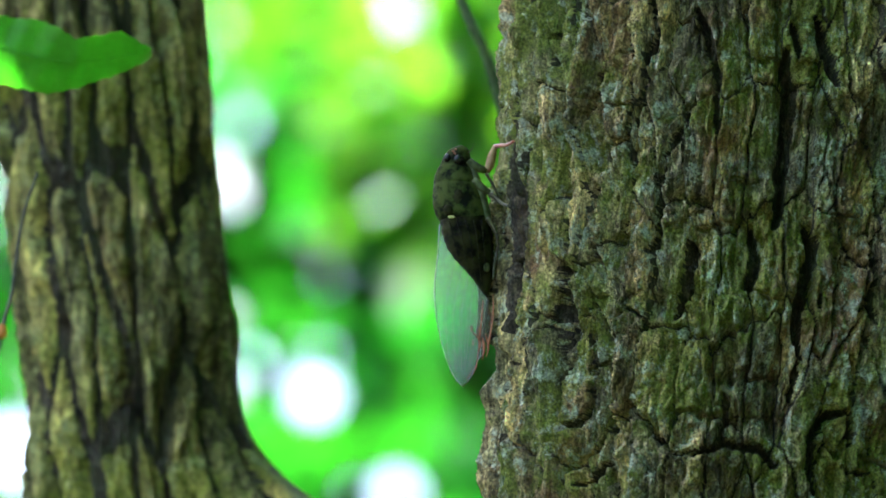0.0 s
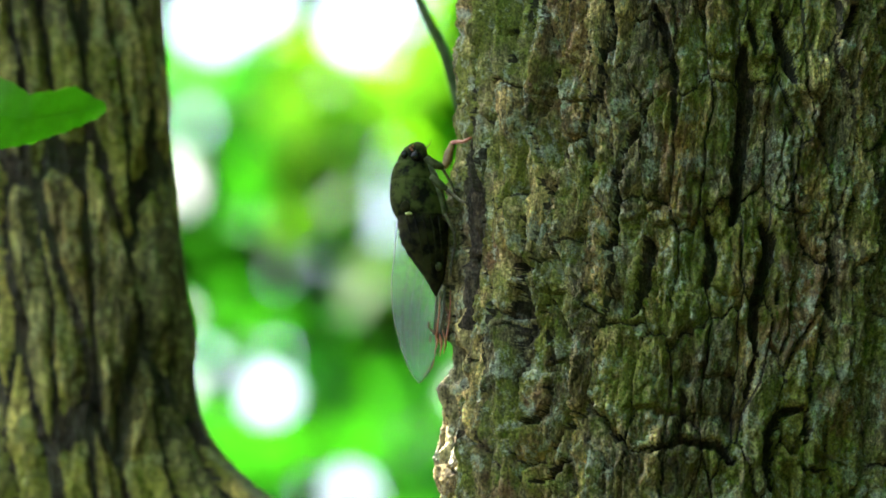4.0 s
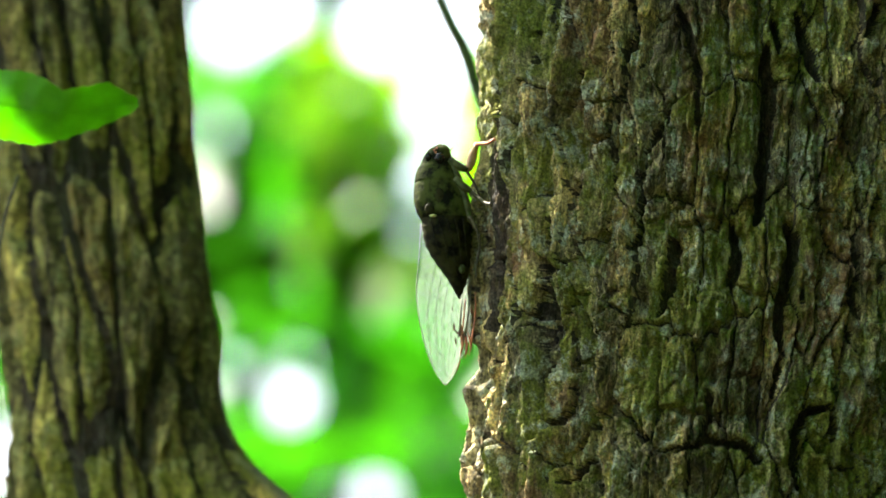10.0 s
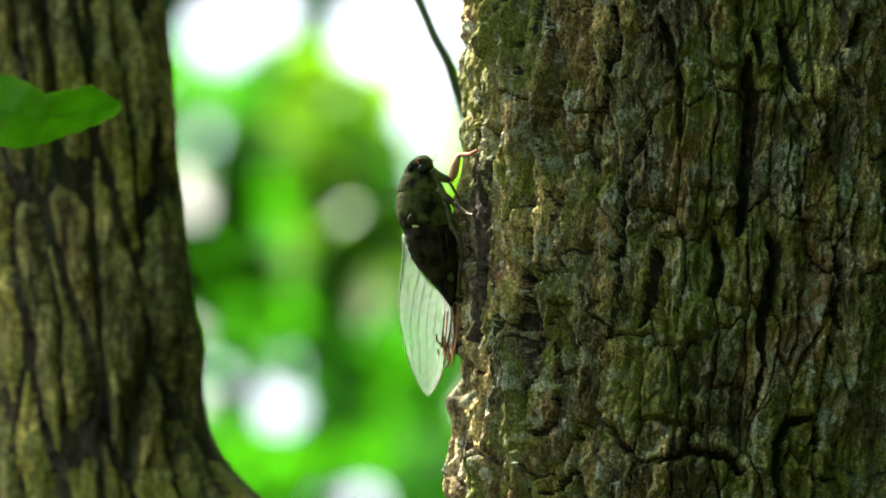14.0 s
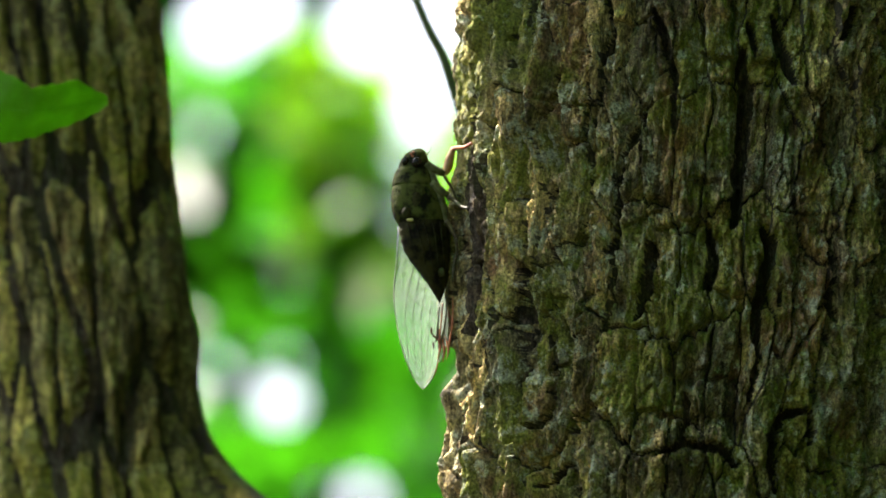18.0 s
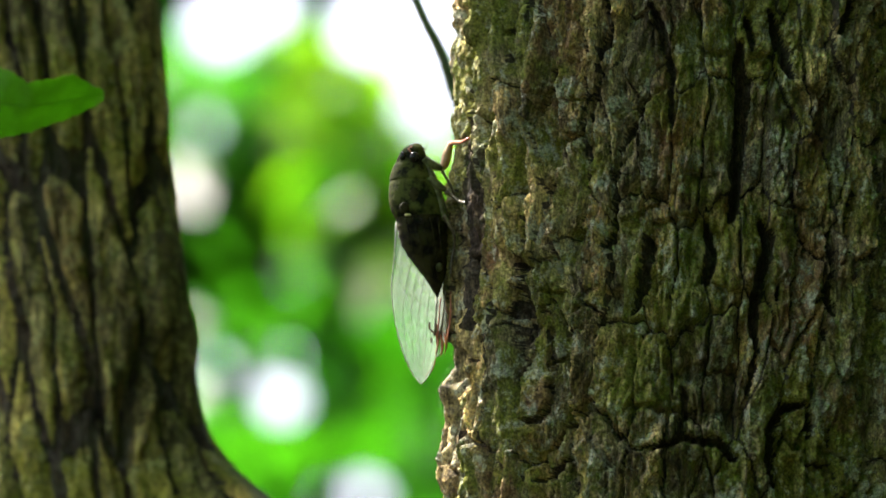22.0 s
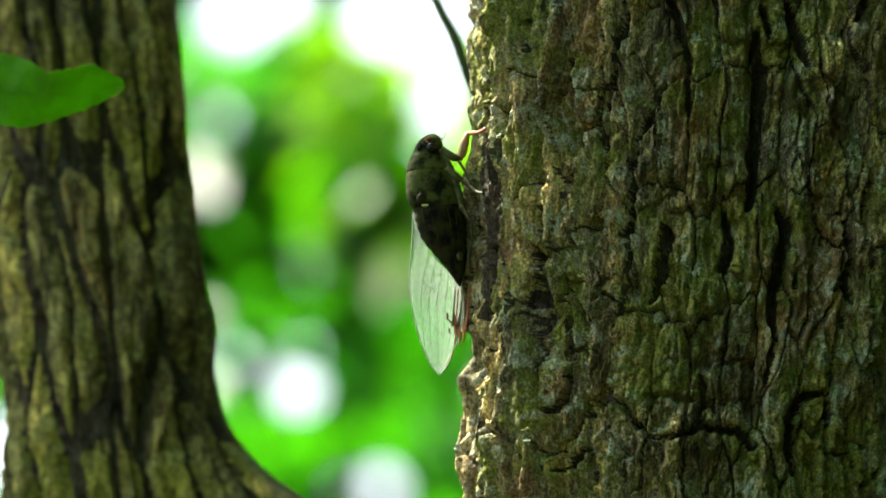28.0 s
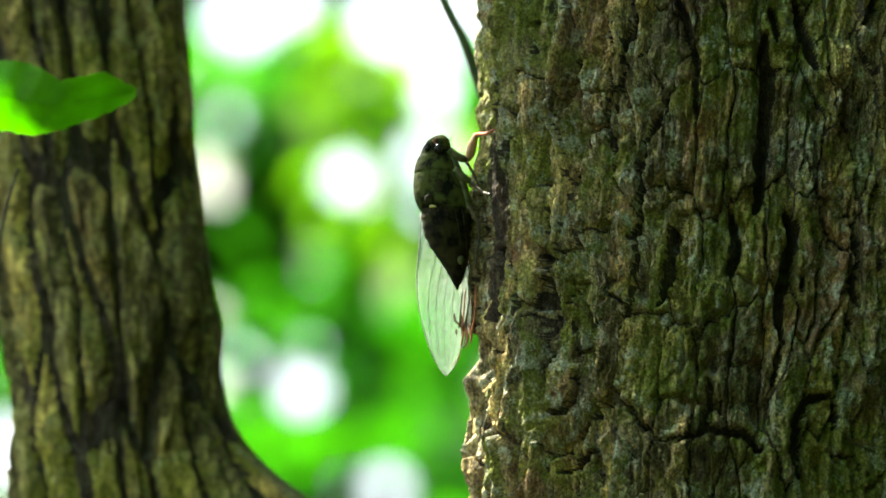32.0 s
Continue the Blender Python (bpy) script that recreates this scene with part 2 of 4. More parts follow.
def along_line(s, z, pts):
    """Distance in mm from points of the skin to a bent line (s, z, s, z, ...), and how far along it they lie, 0 to 1."""
    best, where = np.full(s.shape, 99.0), np.zeros(s.shape)
    q = [(pts[i], pts[i + 1]) for i in range(0, len(pts), 2)]
    for k, ((s0, z0), (s1, z1)) in enumerate(zip(q, q[1:])):
        u = np.clip(((s - s0) * (s1 - s0) + (z - z0) * (z1 - z0)) / ((s1 - s0) ** 2 + (z1 - z0) ** 2), 0, 1)
        d = np.hypot(s - s0 - u * (s1 - s0), z - z0 - u * (z1 - z0))
        where = np.where(d < best, (k + u) / (len(q) - 1), where)
        best = np.minimum(best, d)
    return best, where


def plated_relief(s, z, seed):
    """Old bark: relief in mm over the skin (s round it, z up it, both in mm), and the number of the plate, -1 down in a furrow."""
    ws = s + 2.6 * fbm(s / 14, z / 26, seed + 1) + 1.1 * fbm(s / 3.6, z / 7, seed + 2)
    wz = z + 4.0 * fbm(s / 9, z / 20, seed + 3) + 1.4 * fbm(s / 2.6, z / 4, seed + 4)
    # plates, taller than wide, each lifted and tilted a little; towards the rim the bark is in narrow upright strips
    rim = 1 - step(36, 70, s)
    face = 1 - 0.72 * rim
    f1, f2, cid, ox, oy = cells(ws / 8.0, wz / 29.0, seed)
    kx, ky = cid // 4000, cid % 4000
    lift, tx, ty = rnd(kx, ky, seed + 31), rnd(kx, ky, seed + 32) - 0.5, rnd(kx, ky, seed + 33) - 0.6
    open_ = step(-0.25, 0.25, fbm(s / 10, z / 22, seed + 7))
    gap = step(0.0, 0.045 + 0.08 * open_, f2 - f1)
    relief = gap * (1.8 * lift + tx * ox * 3.0 + ty * oy * 4.0 * face) - (1 - gap) * (0.5 + 2.0 * open_)
    # long winding swells and furrows that run up the stem
    run = vnoise(ws / 9.5 + 0.5 * vnoise(s / 20, z / 40, seed + 5), wz / 85, seed + 6)
    relief += 3.4 * (0.42 - np.abs(run) ** 0.8)
    for k, (a, b, cut, thin) in enumerate(((6.2, 64, 3.2, 0.17), (4.2, 40, 2.2, 0.15), (2.6, 22, 1.1, 0.16))):
        run = np.abs(vnoise(ws / a, wz / b, seed + 9 + 70 * k))
        relief -= cut * (1 - step(0.0, thin, run)) * step(-0.3, 0.1, fbm(s / 9, z / 15, seed + 17 + 70 * k))
    # upright strips and splits on the rim
    relief += rim * (2.2 * (0.4 - np.abs(vnoise(ws / 4.0, wz / 60, seed + 19))) + 1.5 * (0.4 - np.abs(vnoise(ws / 2.0, wz / 30, seed + 20))))
    for k, (a, b, cut) in enumerate(((6.0, 80, 6.5), (4.4, 55, 4.8))):
        run = np.abs(vnoise(ws / a, wz / b, seed + 21 + 9 * k))
        relief -= rim * cut * (1 - step(0.03, 0.26, run)) * step(5, 14, s)
    ragged = 1 - step(18, 40, s)
    relief += ragged * (1.5 * fbm(s / 3.2, z / 3.4, seed + 26, 3) + 1.0 * (0.4 - np.abs(vnoise(ws / 2.4, wz / 6, seed + 27))))
    # ragged flakes in steps
    for k, (a, b, n, tall) in enumerate(((4.5, 26.0, 4.5, 0.9), (2.0, 7.0, 4.0, 0.5))):
        q = n * fbm(ws / a, wz / b, seed + 40 + 3 * k, 4)
        relief += face * tall * (np.floor(q) + step(0.0, 0.14, q - np.floor(q)))
    # cross cracks and knobs within the plates
    g1, g2, c2, _, _ = cells(ws / 3.8 + 3.3, wz / 9.5, seed + 50)
    edge = step(0.0, 0.07, g2 - g1)
    relief += face * ((rnd(c2 // 4000, c2 % 4000, seed + 51) - 0.5) * 1.7 * edge - (1 - edge) * 1.3 * step(-0.05, 0.22, fbm(s / 8, z / 8, seed + 8)))
    g1, g2, c2, _, _ = cells(ws / 1.7 + 9.1, wz / 3.8, seed + 55)
    relief += face * ((rnd(c2 // 4000, c2 % 4000, seed + 56) - 0.5) * 1.1 * step(0, 0.12, g2 - g1) - (1 - step(0.0, 0.12, g2 - g1)) * 0.3)
    relief += 0.7 * fbm(ws / 1.6, wz / 5.5, seed + 10, 3) + 0.4 * face * vnoise(s / 0.8, z / 1.3, seed + 11) + 0.8 * (0.5 - np.abs(vnoise(ws / 1.4, wz / 9, seed + 16)))
    relief += 2.0 * fbm(s / 22, z / 30, seed + 12)
    # the marked ridges, furrows and cracks
    gs = s + 1.7 * fbm(s / 7, z / 9, seed + 13, 3) + 0.7 * fbm(s / 1.6, z / 2.6, seed + 24, 2)
    gz = z + 1.7 * fbm(s / 7, z / 7, seed + 14, 3) + 0.7 * fbm(s / 1.8, z / 2.0, seed + 25, 2)
    for wide, *pts in RIDGES:
        d, u = along_line(gs, gz, pts)
        relief += 1.7 * (1 - step(wide * 0.35, wide * 1.1, d))
    deep = np.zeros(s.shape)
    for wide, *pts in WEST_FURROWS + MIDDLE_FURROWS + EAST_FURROWS:
        d, u = along_line(gs, gz, pts)
        half = 0.66 * wide * (0.4 + 0.6 * np.sin(np.pi * np.clip(u * 0.9 + 0.05, 0, 1)) ** 0.6)
        relief += 0.8 * np.exp(-((d - half * 1.5 - 1.2) / 1.2) ** 2)
        deep = np.maximum(deep, (1 - step(half * 0.45, half * 1.3, d)) * (2.9 + 1.2 * wide))
    for wide, *pts in CRACKS:
        d, u = along_line(gs, gz, pts)
        half = 0.6 * wide * (0.3 + 0.7 * np.sin(np.pi * np.clip(u * 0.96 + 0.02, 0, 1)) ** 0.6)
        above = np.clip((gz - pts[1] - u * (pts[-1] - pts[1])) / 2.0, -1, 1)
        relief += 1.0 * above * np.exp(-(d / 2.4) ** 2) * step(0.0, 0.5, d)
        deep = np.maximum(deep, (1 - step(half * 0.4, half * 1.2, d)) * (1.7 + 0.9 * wide))
    # where the outer bark has flaked off; shade beside the insect is in its colour
    bare = step(0.0, 0.25, 1 - np.hypot((gs - 14) / 10.0, (gz - 1) / 29.0) + 0.35 * fbm(s / 5, z / 14, seed + 23))
    relief -= bare * 1.8
    for s0, z0, rs, rz, tall in KNOBS:
        relief += tall * np.exp(-((s - s0) / rs) ** 2 - ((z - z0) / rz) ** 2)
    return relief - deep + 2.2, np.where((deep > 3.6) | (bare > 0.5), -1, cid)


def ridged_relief(s, z, seed):
    """Younger bark in long ridges with deep furrows between them that part and meet again."""
    ws = s + 4.0 * fbm(s / 18, z / 40, seed + 1) + 1.0 * fbm(s / 4, z / 9, seed + 2)
    wz = z + 8.0 * fbm(s / 12, z / 24, seed + 3)
    f1, f2, cid, ox, oy = cells(ws / 11.0, wz / 64.0, seed)
    lift = rnd(cid // 4000, cid % 4000, seed + 31)
    gap = step(0.05, 0.44, f2 - f1)
    relief = gap * 1.2 * lift - (1 - gap) * 3.6
    run = np.abs(vnoise(ws / 5.0, wz / 60, seed + 6))
    relief -= 1.5 * (1 - step(0.0, 0.26, run))
    g1, g2, c2, _, _ = cells(ws / 5.0 + 2.2, wz / 15.0, seed + 50)
    relief += (rnd(c2 // 4000, c2 % 4000, seed + 51) - 0.5) * 2.0 * step(0, 0.15, g2 - g1) - (1 - step(0.0, 0.1, g2 - g1)) * 0.8
    relief += 1.6 * fbm(ws / 2.6, wz / 14, seed + 10, 3) + 0.5 * vnoise(s / 1.4, z / 3.0, seed + 11) + 1.5 * fbm(s / 20, z / 36, seed + 12)
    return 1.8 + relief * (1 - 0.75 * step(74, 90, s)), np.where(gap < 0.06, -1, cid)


def bark_window(parent, stem, mat, relief_of, seed, s_range, z_range, pitch, pick):
    """The bark of a stretch of stem: single plates where pick(s, z) holds, the others joined, and the skin between them.
    stem(s, z, relief): the place of arrays of points, in metres, from mm."""
    ns, nz = int((s_range[1] - s_range[0]) / pitch), int((z_range[1] - z_range[0]) / (pitch * 1.1))
    s, z = np.meshgrid(np.linspace(*s_range, ns), np.linspace(*z_range, nz))
    relief, cid = relief_of(s, z, seed)
    top = np.stack(stem(s, z, relief), -1).reshape(-1, 3)
    low = np.stack(stem(s, z, relief - 1.6), -1).reshape(-1, 3)
    ids = cid.ravel()
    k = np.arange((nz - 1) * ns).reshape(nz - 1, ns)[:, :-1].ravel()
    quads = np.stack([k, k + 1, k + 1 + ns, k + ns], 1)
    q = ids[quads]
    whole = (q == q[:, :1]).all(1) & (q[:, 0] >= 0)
    # skin in cracks and furrows, its shade carried by the bark's colour
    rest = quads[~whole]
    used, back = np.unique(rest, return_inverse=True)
    part("inner_bark", mesh_of("inner_bark", top[used], back.reshape(-1, 4), INNER_SHADED), parent, "dark brown bark down in the furrows, shade in its colour", "stuff")
    quads, q = quads[whole], q[whole][:, 0]
    order = np.argsort(q, kind="stable")
    quads, q = quads[order], q[order]
    cuts = np.flatnonzero(np.diff(q)) + 1
    others_v, others_f, count, made = [], [], 0, 0
    for group in np.split(quads, cuts):
        used, back = np.unique(group, return_inverse=True)
        f = back.reshape(-1, 4)
        e = np.concatenate([f[:, [0, 1]], f[:, [1, 2]], f[:, [2, 3]], f[:, [3, 0]]])
        code = np.minimum(e[:, 0], e[:, 1]) * 1000000 + np.maximum(e[:, 0], e[:, 1])
        _, first, times = np.unique(code, return_index=True, return_counts=True)
        edge = e[first[times == 1]]
        n = len(used)
        v = np.concatenate([top[used], low[used]])
        skirt = np.stack([edge[:, 1], edge[:, 0], edge[:, 0] + n, edge[:, 1] + n], 1)
        f = np.concatenate([f, skirt])
        keep, back = np.unique(f, return_inverse=True)
        v, f = v[keep], back.reshape(-1, 4)
        mid_s, mid_z = s.ravel()[used].mean(), z.ravel()[used].mean()
        if pick(mid_s, mid_z) and made < 300 and len(group) > 12:
            part("bark_plate", mesh_of("bark_plate", v, f, mat), parent)
            made += 1
        else:
            others_v.append(v)
            others_f.append(f + count)
            count += len(v)
    if others_v:
        part("outer_bark", mesh_of("outer_bark", np.concatenate(others_v), np.concatenate(others_f), mat), parent, "", "stuff")


# ---- ground ----
def ground():
    n = 90
    r = np.concatenate([[0], np.geomspace(0.4, 900, n)])
    vs, fs, m = [], [], 48
    for i in range(1, n + 1):
        for k in range(m):
            w = 2 * math.pi * k / m
            x, y = r[i] * math.cos(w), r[i] * math.sin(w)
            lift = 0.03 * noise.noise((x * 0.8, y * 0.8, 0)) + 0.12 * noise.noise((x * 0.1, y * 0.1, 3)) * min(1, r[i] / 4)
            vs.append((x, y, lift))
    for i in range(n - 1):
        for k in range(m):
            j = (k + 1) % m
            fs.append((i * m + k, (i + 1) * m + k, (i + 1) * m + j, i * m + j))
    fs.append(tuple(range(m)))
    return tagged(new("ground", mesh_of("ground", vs, fs, LITTER)), "forest floor of brown and green leaf litter", "ground", kind="structure")


ground()


# ---- foliage ----
def leaf_cloud(centres, size, seed, shape=0.55, droop=0.5, gaps=True):
    """Many single leaves, each a folded blade of six points; gaps: none of them reaches into a gap."""
    g = np.random.default_rng(seed)
    n = len(centres)
    L = size * g.uniform(0.65, 1.25, n)
    d = g.normal(size=(n, 3))
    d[:, 2] = d[:, 2] * 0.6 - droop
    d /= np.linalg.norm(d, axis=1)[:, None]
    u = g.normal(size=(n, 3)) * 0.7
    u[:, 2] += 0.8
    side = np.cross(d, u)
    side /= np.linalg.norm(side, axis=1)[:, None]
    up = np.cross(side, d)
    c, W = centres, (L * shape * 0.5)[:, None]
    L = L[:, None]
    pts = [c - d * L * 0.5, c - d * L * 0.15 + side * W + up * W * 0.25, c + d * L * 0.25 + side * W * 0.8 + up * W * 0.2,
           c + d * L * 0.5 - up * W * 0.3, c + d * L * 0.25 - side * W * 0.8 + up * W * 0.2, c - d * L * 0.15 - side * W + up * W * 0.25]
    v = np.stack(pts, 1)
    if gaps:
        v = v[~shut_gap(v)]
    n, v = len(v), v.reshape(-1, 3)
    b = (np.arange(n) * 6)[:, None]
    f = np.concatenate([b + [0, 1, 2, 3], b + [0, 3, 4, 5]])
    return v, f


# Gaps in the leaves, as seen from the eye: right and up of the aim in mm on the plane of the big stem, and half their width.
GAPS = ((-35.9, -38.5, 4.2), (-54.9, 53, 7), (-43.3, 59, 5.5), (-16.7, 55, 9), (-1.2, 36, 8), (1.6, 50, 8), (-4.4, 60, 7), (-56.9, 27.9, 1.4), (-35.2, -9.3, 0.7), (-34.4, -26.0, 0.5), (-14, -61, 3.5),
        (-109.4, -56, 5.5), (-27.0, 14.4, 4.2), (-25.1, -60.3, 0.3), (-8.5, 20, 5.0), (-10.5, 6, 3.6), (-51, -30.9, 1.6), (-22.4, -0.4, 3.0))
# Right and up as seen along the sun's rays.
SUN_RIGHT = Vector((sd.y, -sd.x, 0)).normalized()
SUN_UP = SUN_RIGHT.cross(sd).normalized()
EYE_AT, FWD, UPV = Vector((0, -3.05, 1.45)), Vector((0, 0.97804, 0.20842)), Vector((0, -0.20842, 0.97804))


def sunward(x, y, z):
    return Vector((x, y, z)).dot(SUN_RIGHT), Vector((x, y, z)).dot(SUN_UP)


# A clearing in the far crowns that lets the sun through: its place across the rays, and half its width.
CLEARING = (*sunward(0.006, 0, 2.10), 0.20)
# Where the sun comes through the near leaves: on the stem's rim high and low, and on the leaf in front.
FLECKS = ((*sunward(0.008, 0, 2.160), 0.015), (*sunward(0.008, 0, 2.057), 0.0105), (*sunward(0.012, -0.022, 2.055), 0.010), (*sunward(-0.131, 0.083, 2.152), 0.012))


def on_view(p):
    """Points as seen from the eye: right and up of the aim in mm on the plane of the big stem, and the distance ahead."""
    q = p - np.array(EYE_AT)
    d = q @ np.array(FWD)
    far = np.where(d > 1, d, 1.0)
    return q[..., 0] / far * 3118.5, (q @ np.array(UPV)) / far * 3118.5, d


def reaches(a, b, rings):
    """Which leaves, by their six corners on a plane, reach into one of the rings (x, y, radius)."""
    hit = np.zeros(len(a), bool)
    for x, y, r in rings:
        inside, near = np.zeros(len(a), bool), np.zeros(len(a), bool)
        for i in range(6):
            j = (i + 1) % 6
            ax, ay, bx, by = a[:, i] - x, b[:, i] - y, a[:, j] - x, b[:, j] - y
            u = np.clip(-(ax * (bx - ax) + ay * (by - ay)) / np.maximum((bx - ax) ** 2 + (by - ay) ** 2, 1e-12), 0, 1)
            near |= np.hypot(ax + u * (bx - ax), ay + u * (by - ay)) < r
            cross = ((ay > 0) != (by > 0)) & (ax + (bx - ax) * ay / np.where(np.abs(ay - by) < 1e-12, 1e-12, ay - by) > 0)
            inside ^= cross
        hit |= near | inside
    return hit


def shut_gap(v):
    """Which leaves (n, 6 corners, 3) reach into a gap of the view, or into the sun's clearing."""
    a, b, d = on_view(v)
    hit = reaches(a, b, GAPS) & (d[:, 0] > 1)
    return hit | (reaches(v @ np.array(SUN_RIGHT), v @ np.array(SUN_UP), (CLEARING,)) & (v[:, 0] @ np.array(sd) > 2.0))


def off_the_sun(p, slack):
    """Whether a limb through the points p leaves the sun's clearing free."""
    x, y, r = CLEARING
    return (np.hypot(p @ np.array(SUN_RIGHT) - x, p @ np.array(SUN_UP) - y) > r + slack).all()


def limbs_and_crown(tree, base, fork, reach, n_limbs, n_leaves, size, seed, mat, label, r0=0.05):
    g = np.random.default_rng(seed)
    tips = []
    for i in range(n_limbs):
        w = 2 * math.pi * (i + g.uniform(-0.3, 0.3)) / n_limbs
        out = reach * g.uniform(0.55, 1.0)
        p0 = Vector(base) + Vector((0, 0, fork * g.uniform(0.0, 1.0)))
        p3 = p0 + Vector((math.cos(w) * out, math.sin(w) * out, out * g.uniform(0.5, 1.3)))
        p1 = p0.lerp(p3, 0.35) + Vector((g.uniform(-0.1, 0.1), g.uniform(-0.1, 0.1), 0.12 * out))
        p2 = p0.lerp(p3, 0.7) + Vector((g.uniform(-0.1, 0.1), g.uniform(-0.1, 0.1), 0.1 * out))
        path = curve([p0, p1, p2, p3], 4)
        if not off_the_sun(np.array([tuple(p) for p in path]), 0.1):
            continue
        part("limb", mesh_of("limb", *tube(path, np.linspace(r0, r0 * 0.2, len(path)), 7), TWIG), tree)
        tips += path[4:]
    t = np.array([tuple(p) for p in tips])
    c = t[g.integers(0, len(t), n_leaves)] + g.normal(size=(n_leaves, 3)) * reach * 0.20
    part("crown", mesh_of("crown", *leaf_cloud(c, size, seed + 1), mat), tree, label, "stuff")


# ---- the forked tree: big stem ----
CX, CY, Z0 = 0.072, 0.0, 2.1


def stem_place(s, z, relief):
    phi, r = s / 66.0, (66.0 + relief - 5.0 + 0.02 * np.clip(z, -300, 300)) / 1000
    return CX - r * np.cos(phi), CY - r * np.sin(phi), Z0 + z / 1000


def big_stem():
    tree = tagged(new("tree"), "forked tree with thick furrowed grey-brown bark and patches of green lichen", "tree")
    # whole stem, sunk a little where the bark pieces lie on it
    vs, fs, m = [], [], 72
    zs = np.concatenate([np.linspace(-2.15, -0.12, 90), np.linspace(-0.115, 0.115, 24), np.linspace(0.12, 2.6, 110)])
    for zz in zs:
        flare = 1 + 0.5 * math.exp(-(zz + 2.1) / 0.18) + 0.12 * max(0, -zz) / 2.1 - 0.16 * max(0, zz) / 2.6
        for k in range(m):
            phi = 2 * math.pi * k / m
            rel = float(2.5 * noise.noise((phi * 4, zz * 9, 1.0)) - 3.2 * abs(noise.noise((phi * 3.0, zz * 3, 5.0))))
            sunk = 15.0 if abs(zz) < 0.104 else 1.0
            r = (66 * flare + rel - sunk) / 1000
            vs.append((CX - r * math.cos(phi) + 0.02 * max(0, zz) ** 2, CY - r * math.sin(phi), Z0 + zz))
    for i in range(len(zs) - 1):
        for k in range(m):
            j = (k + 1) % m
            fs.append((i * m + k, (i + 1) * m + k, (i + 1) * m + j, i * m + j))
    trunk = part("trunk", mesh_of("trunk", vs, fs, BARK), tree, "thick upright stem with furrowed bark")
    limbs_and_crown(tree, (CX + 0.1, CY, 4.0), 0.7, 1.7, 8, 9000, 0.09, 21, LEAF, "spreading crown of green leaves")
    return tree, trunk


tree, trunk = big_stem()


# ---- the forked tree: thin stem behind ----
def stem2_axis(z):
    """Middle of the thin stem and its half width, in m, by height in mm over the aim."""
    k = np.array([-560, -420, -260, -120, -60, -30, -10, 20, 40, 100, 230, 400, 2200.0])
    x = np.interp(z, k, np.array([70, 55, 0, -61, -77.5, -82, -86, -88.6, -92.6, -102.5, -118, -139, -420.0]))
    y = np.interp(z, k, np.array([20, 60, 140, 215, 227, 229, 229, 229, 229, 229, 232, 240, 470.0]))
    r = np.interp(z, k, np.array([50, 48, 44, 41, 33.5, 31, 30, 29, 28.8, 30, 29, 27, 15.0]))
    return x / 1000, y / 1000, r


def stem2_place(s, z, relief):
    x, y, r = stem2_axis(z)
    phi = s / 30.0
    spur = 40 * np.exp(-((z + 44) / 24.0) ** 2) * np.clip(-np.cos(phi), 0, 1) ** 3
    q = (r + relief - 2.0 + spur) / 1000
    return x - q * np.cos(phi), y - q * np.sin(phi), Z0 + z / 1000


def thin_stem():
    vs, fs, m = [], [], 40
    zs = np.concatenate([np.linspace(-520, -130, 24), np.linspace(-125, 160, 30), np.linspace(165, 2200, 70)])
    for zz in zs:
        for k in range(m):
            phi = 2 * math.pi * k / m
            rel = 1.8 * noise.noise((phi * 4, zz * 0.012, 9.0)) - (11.0 if -108 < zz < 138 else 0.5)
            vs.append(tuple(float(c) for c in stem2_place(np.float64(phi * 30), np.float64(zz), rel)))
    for i in range(len(zs) - 1):
        for k in range(m):
            j = (k + 1) % m
            fs.append((i * m + k, (i + 1) * m + k, (i + 1) * m + j, i * m + j))
    return part("side_stem", mesh_of("side_stem", vs, fs, BARK2), tree, "thinner leaning stem with long ridged bark")


side_stem = thin_stem()


# ---- leafy trees behind, and woods all round ----
def far_tree(x, y, height, reach, n_leaves, size, seed, mat, label, low=1.2):
    t = tagged(new("tree"), label, "tree", "woods round the clearing")
    path = curve([(x, y, -0.1), (x + 0.1, y, height * 0.35), (x - 0.05, y + 0.1, height * 0.7), (x, y, height)], 5)
    part("trunk", mesh_of("trunk", *tube(path, np.linspace(0.16, 0.04, len(path)), 10), BARK2), t)
    limbs_and_crown(t, (x, y, low), height - low - 0.5, reach, 12, n_leaves, size, seed, mat, "", 0.06)
    return t


def view_leaves(n, near, far, seed, spread):
    """Leaf places within the cone of sight."""
    g = np.random.default_rng(seed)
    d = g.uniform(near, far, n)
    a = g.uniform(spread[0], spread[1], n) * d / 3118.5
    b = g.uniform(spread[2], spread[3], n) * d / 3118.5
    p = np.array(EYE_AT) + np.outer(d, np.array(FWD)) + np.outer(b, np.array(UPV))
    p[:, 0] += a
    return p


for i, (x, y, hgt, reach, mat, lab) in enumerate((
        (-4.2, 6.0, 6.0, 2.2, LEAF, "leafy green tree at the edge of the clearing"), (3.6, 5.0, 6.5, 2.4, LEAF_PALE_SUNLIT, "young tree with bright yellow-green leaves"),
        (-4.6, 10.0, 8.0, 2.8, LEAF, "tall tree with deep green leaves"), (4.6, 9.0, 8.0, 2.8, LEAF, "tall tree with deep green leaves"))):
    far_tree(x, y, hgt, reach, 3000, 0.13, 100 + 7 * i, mat, lab)
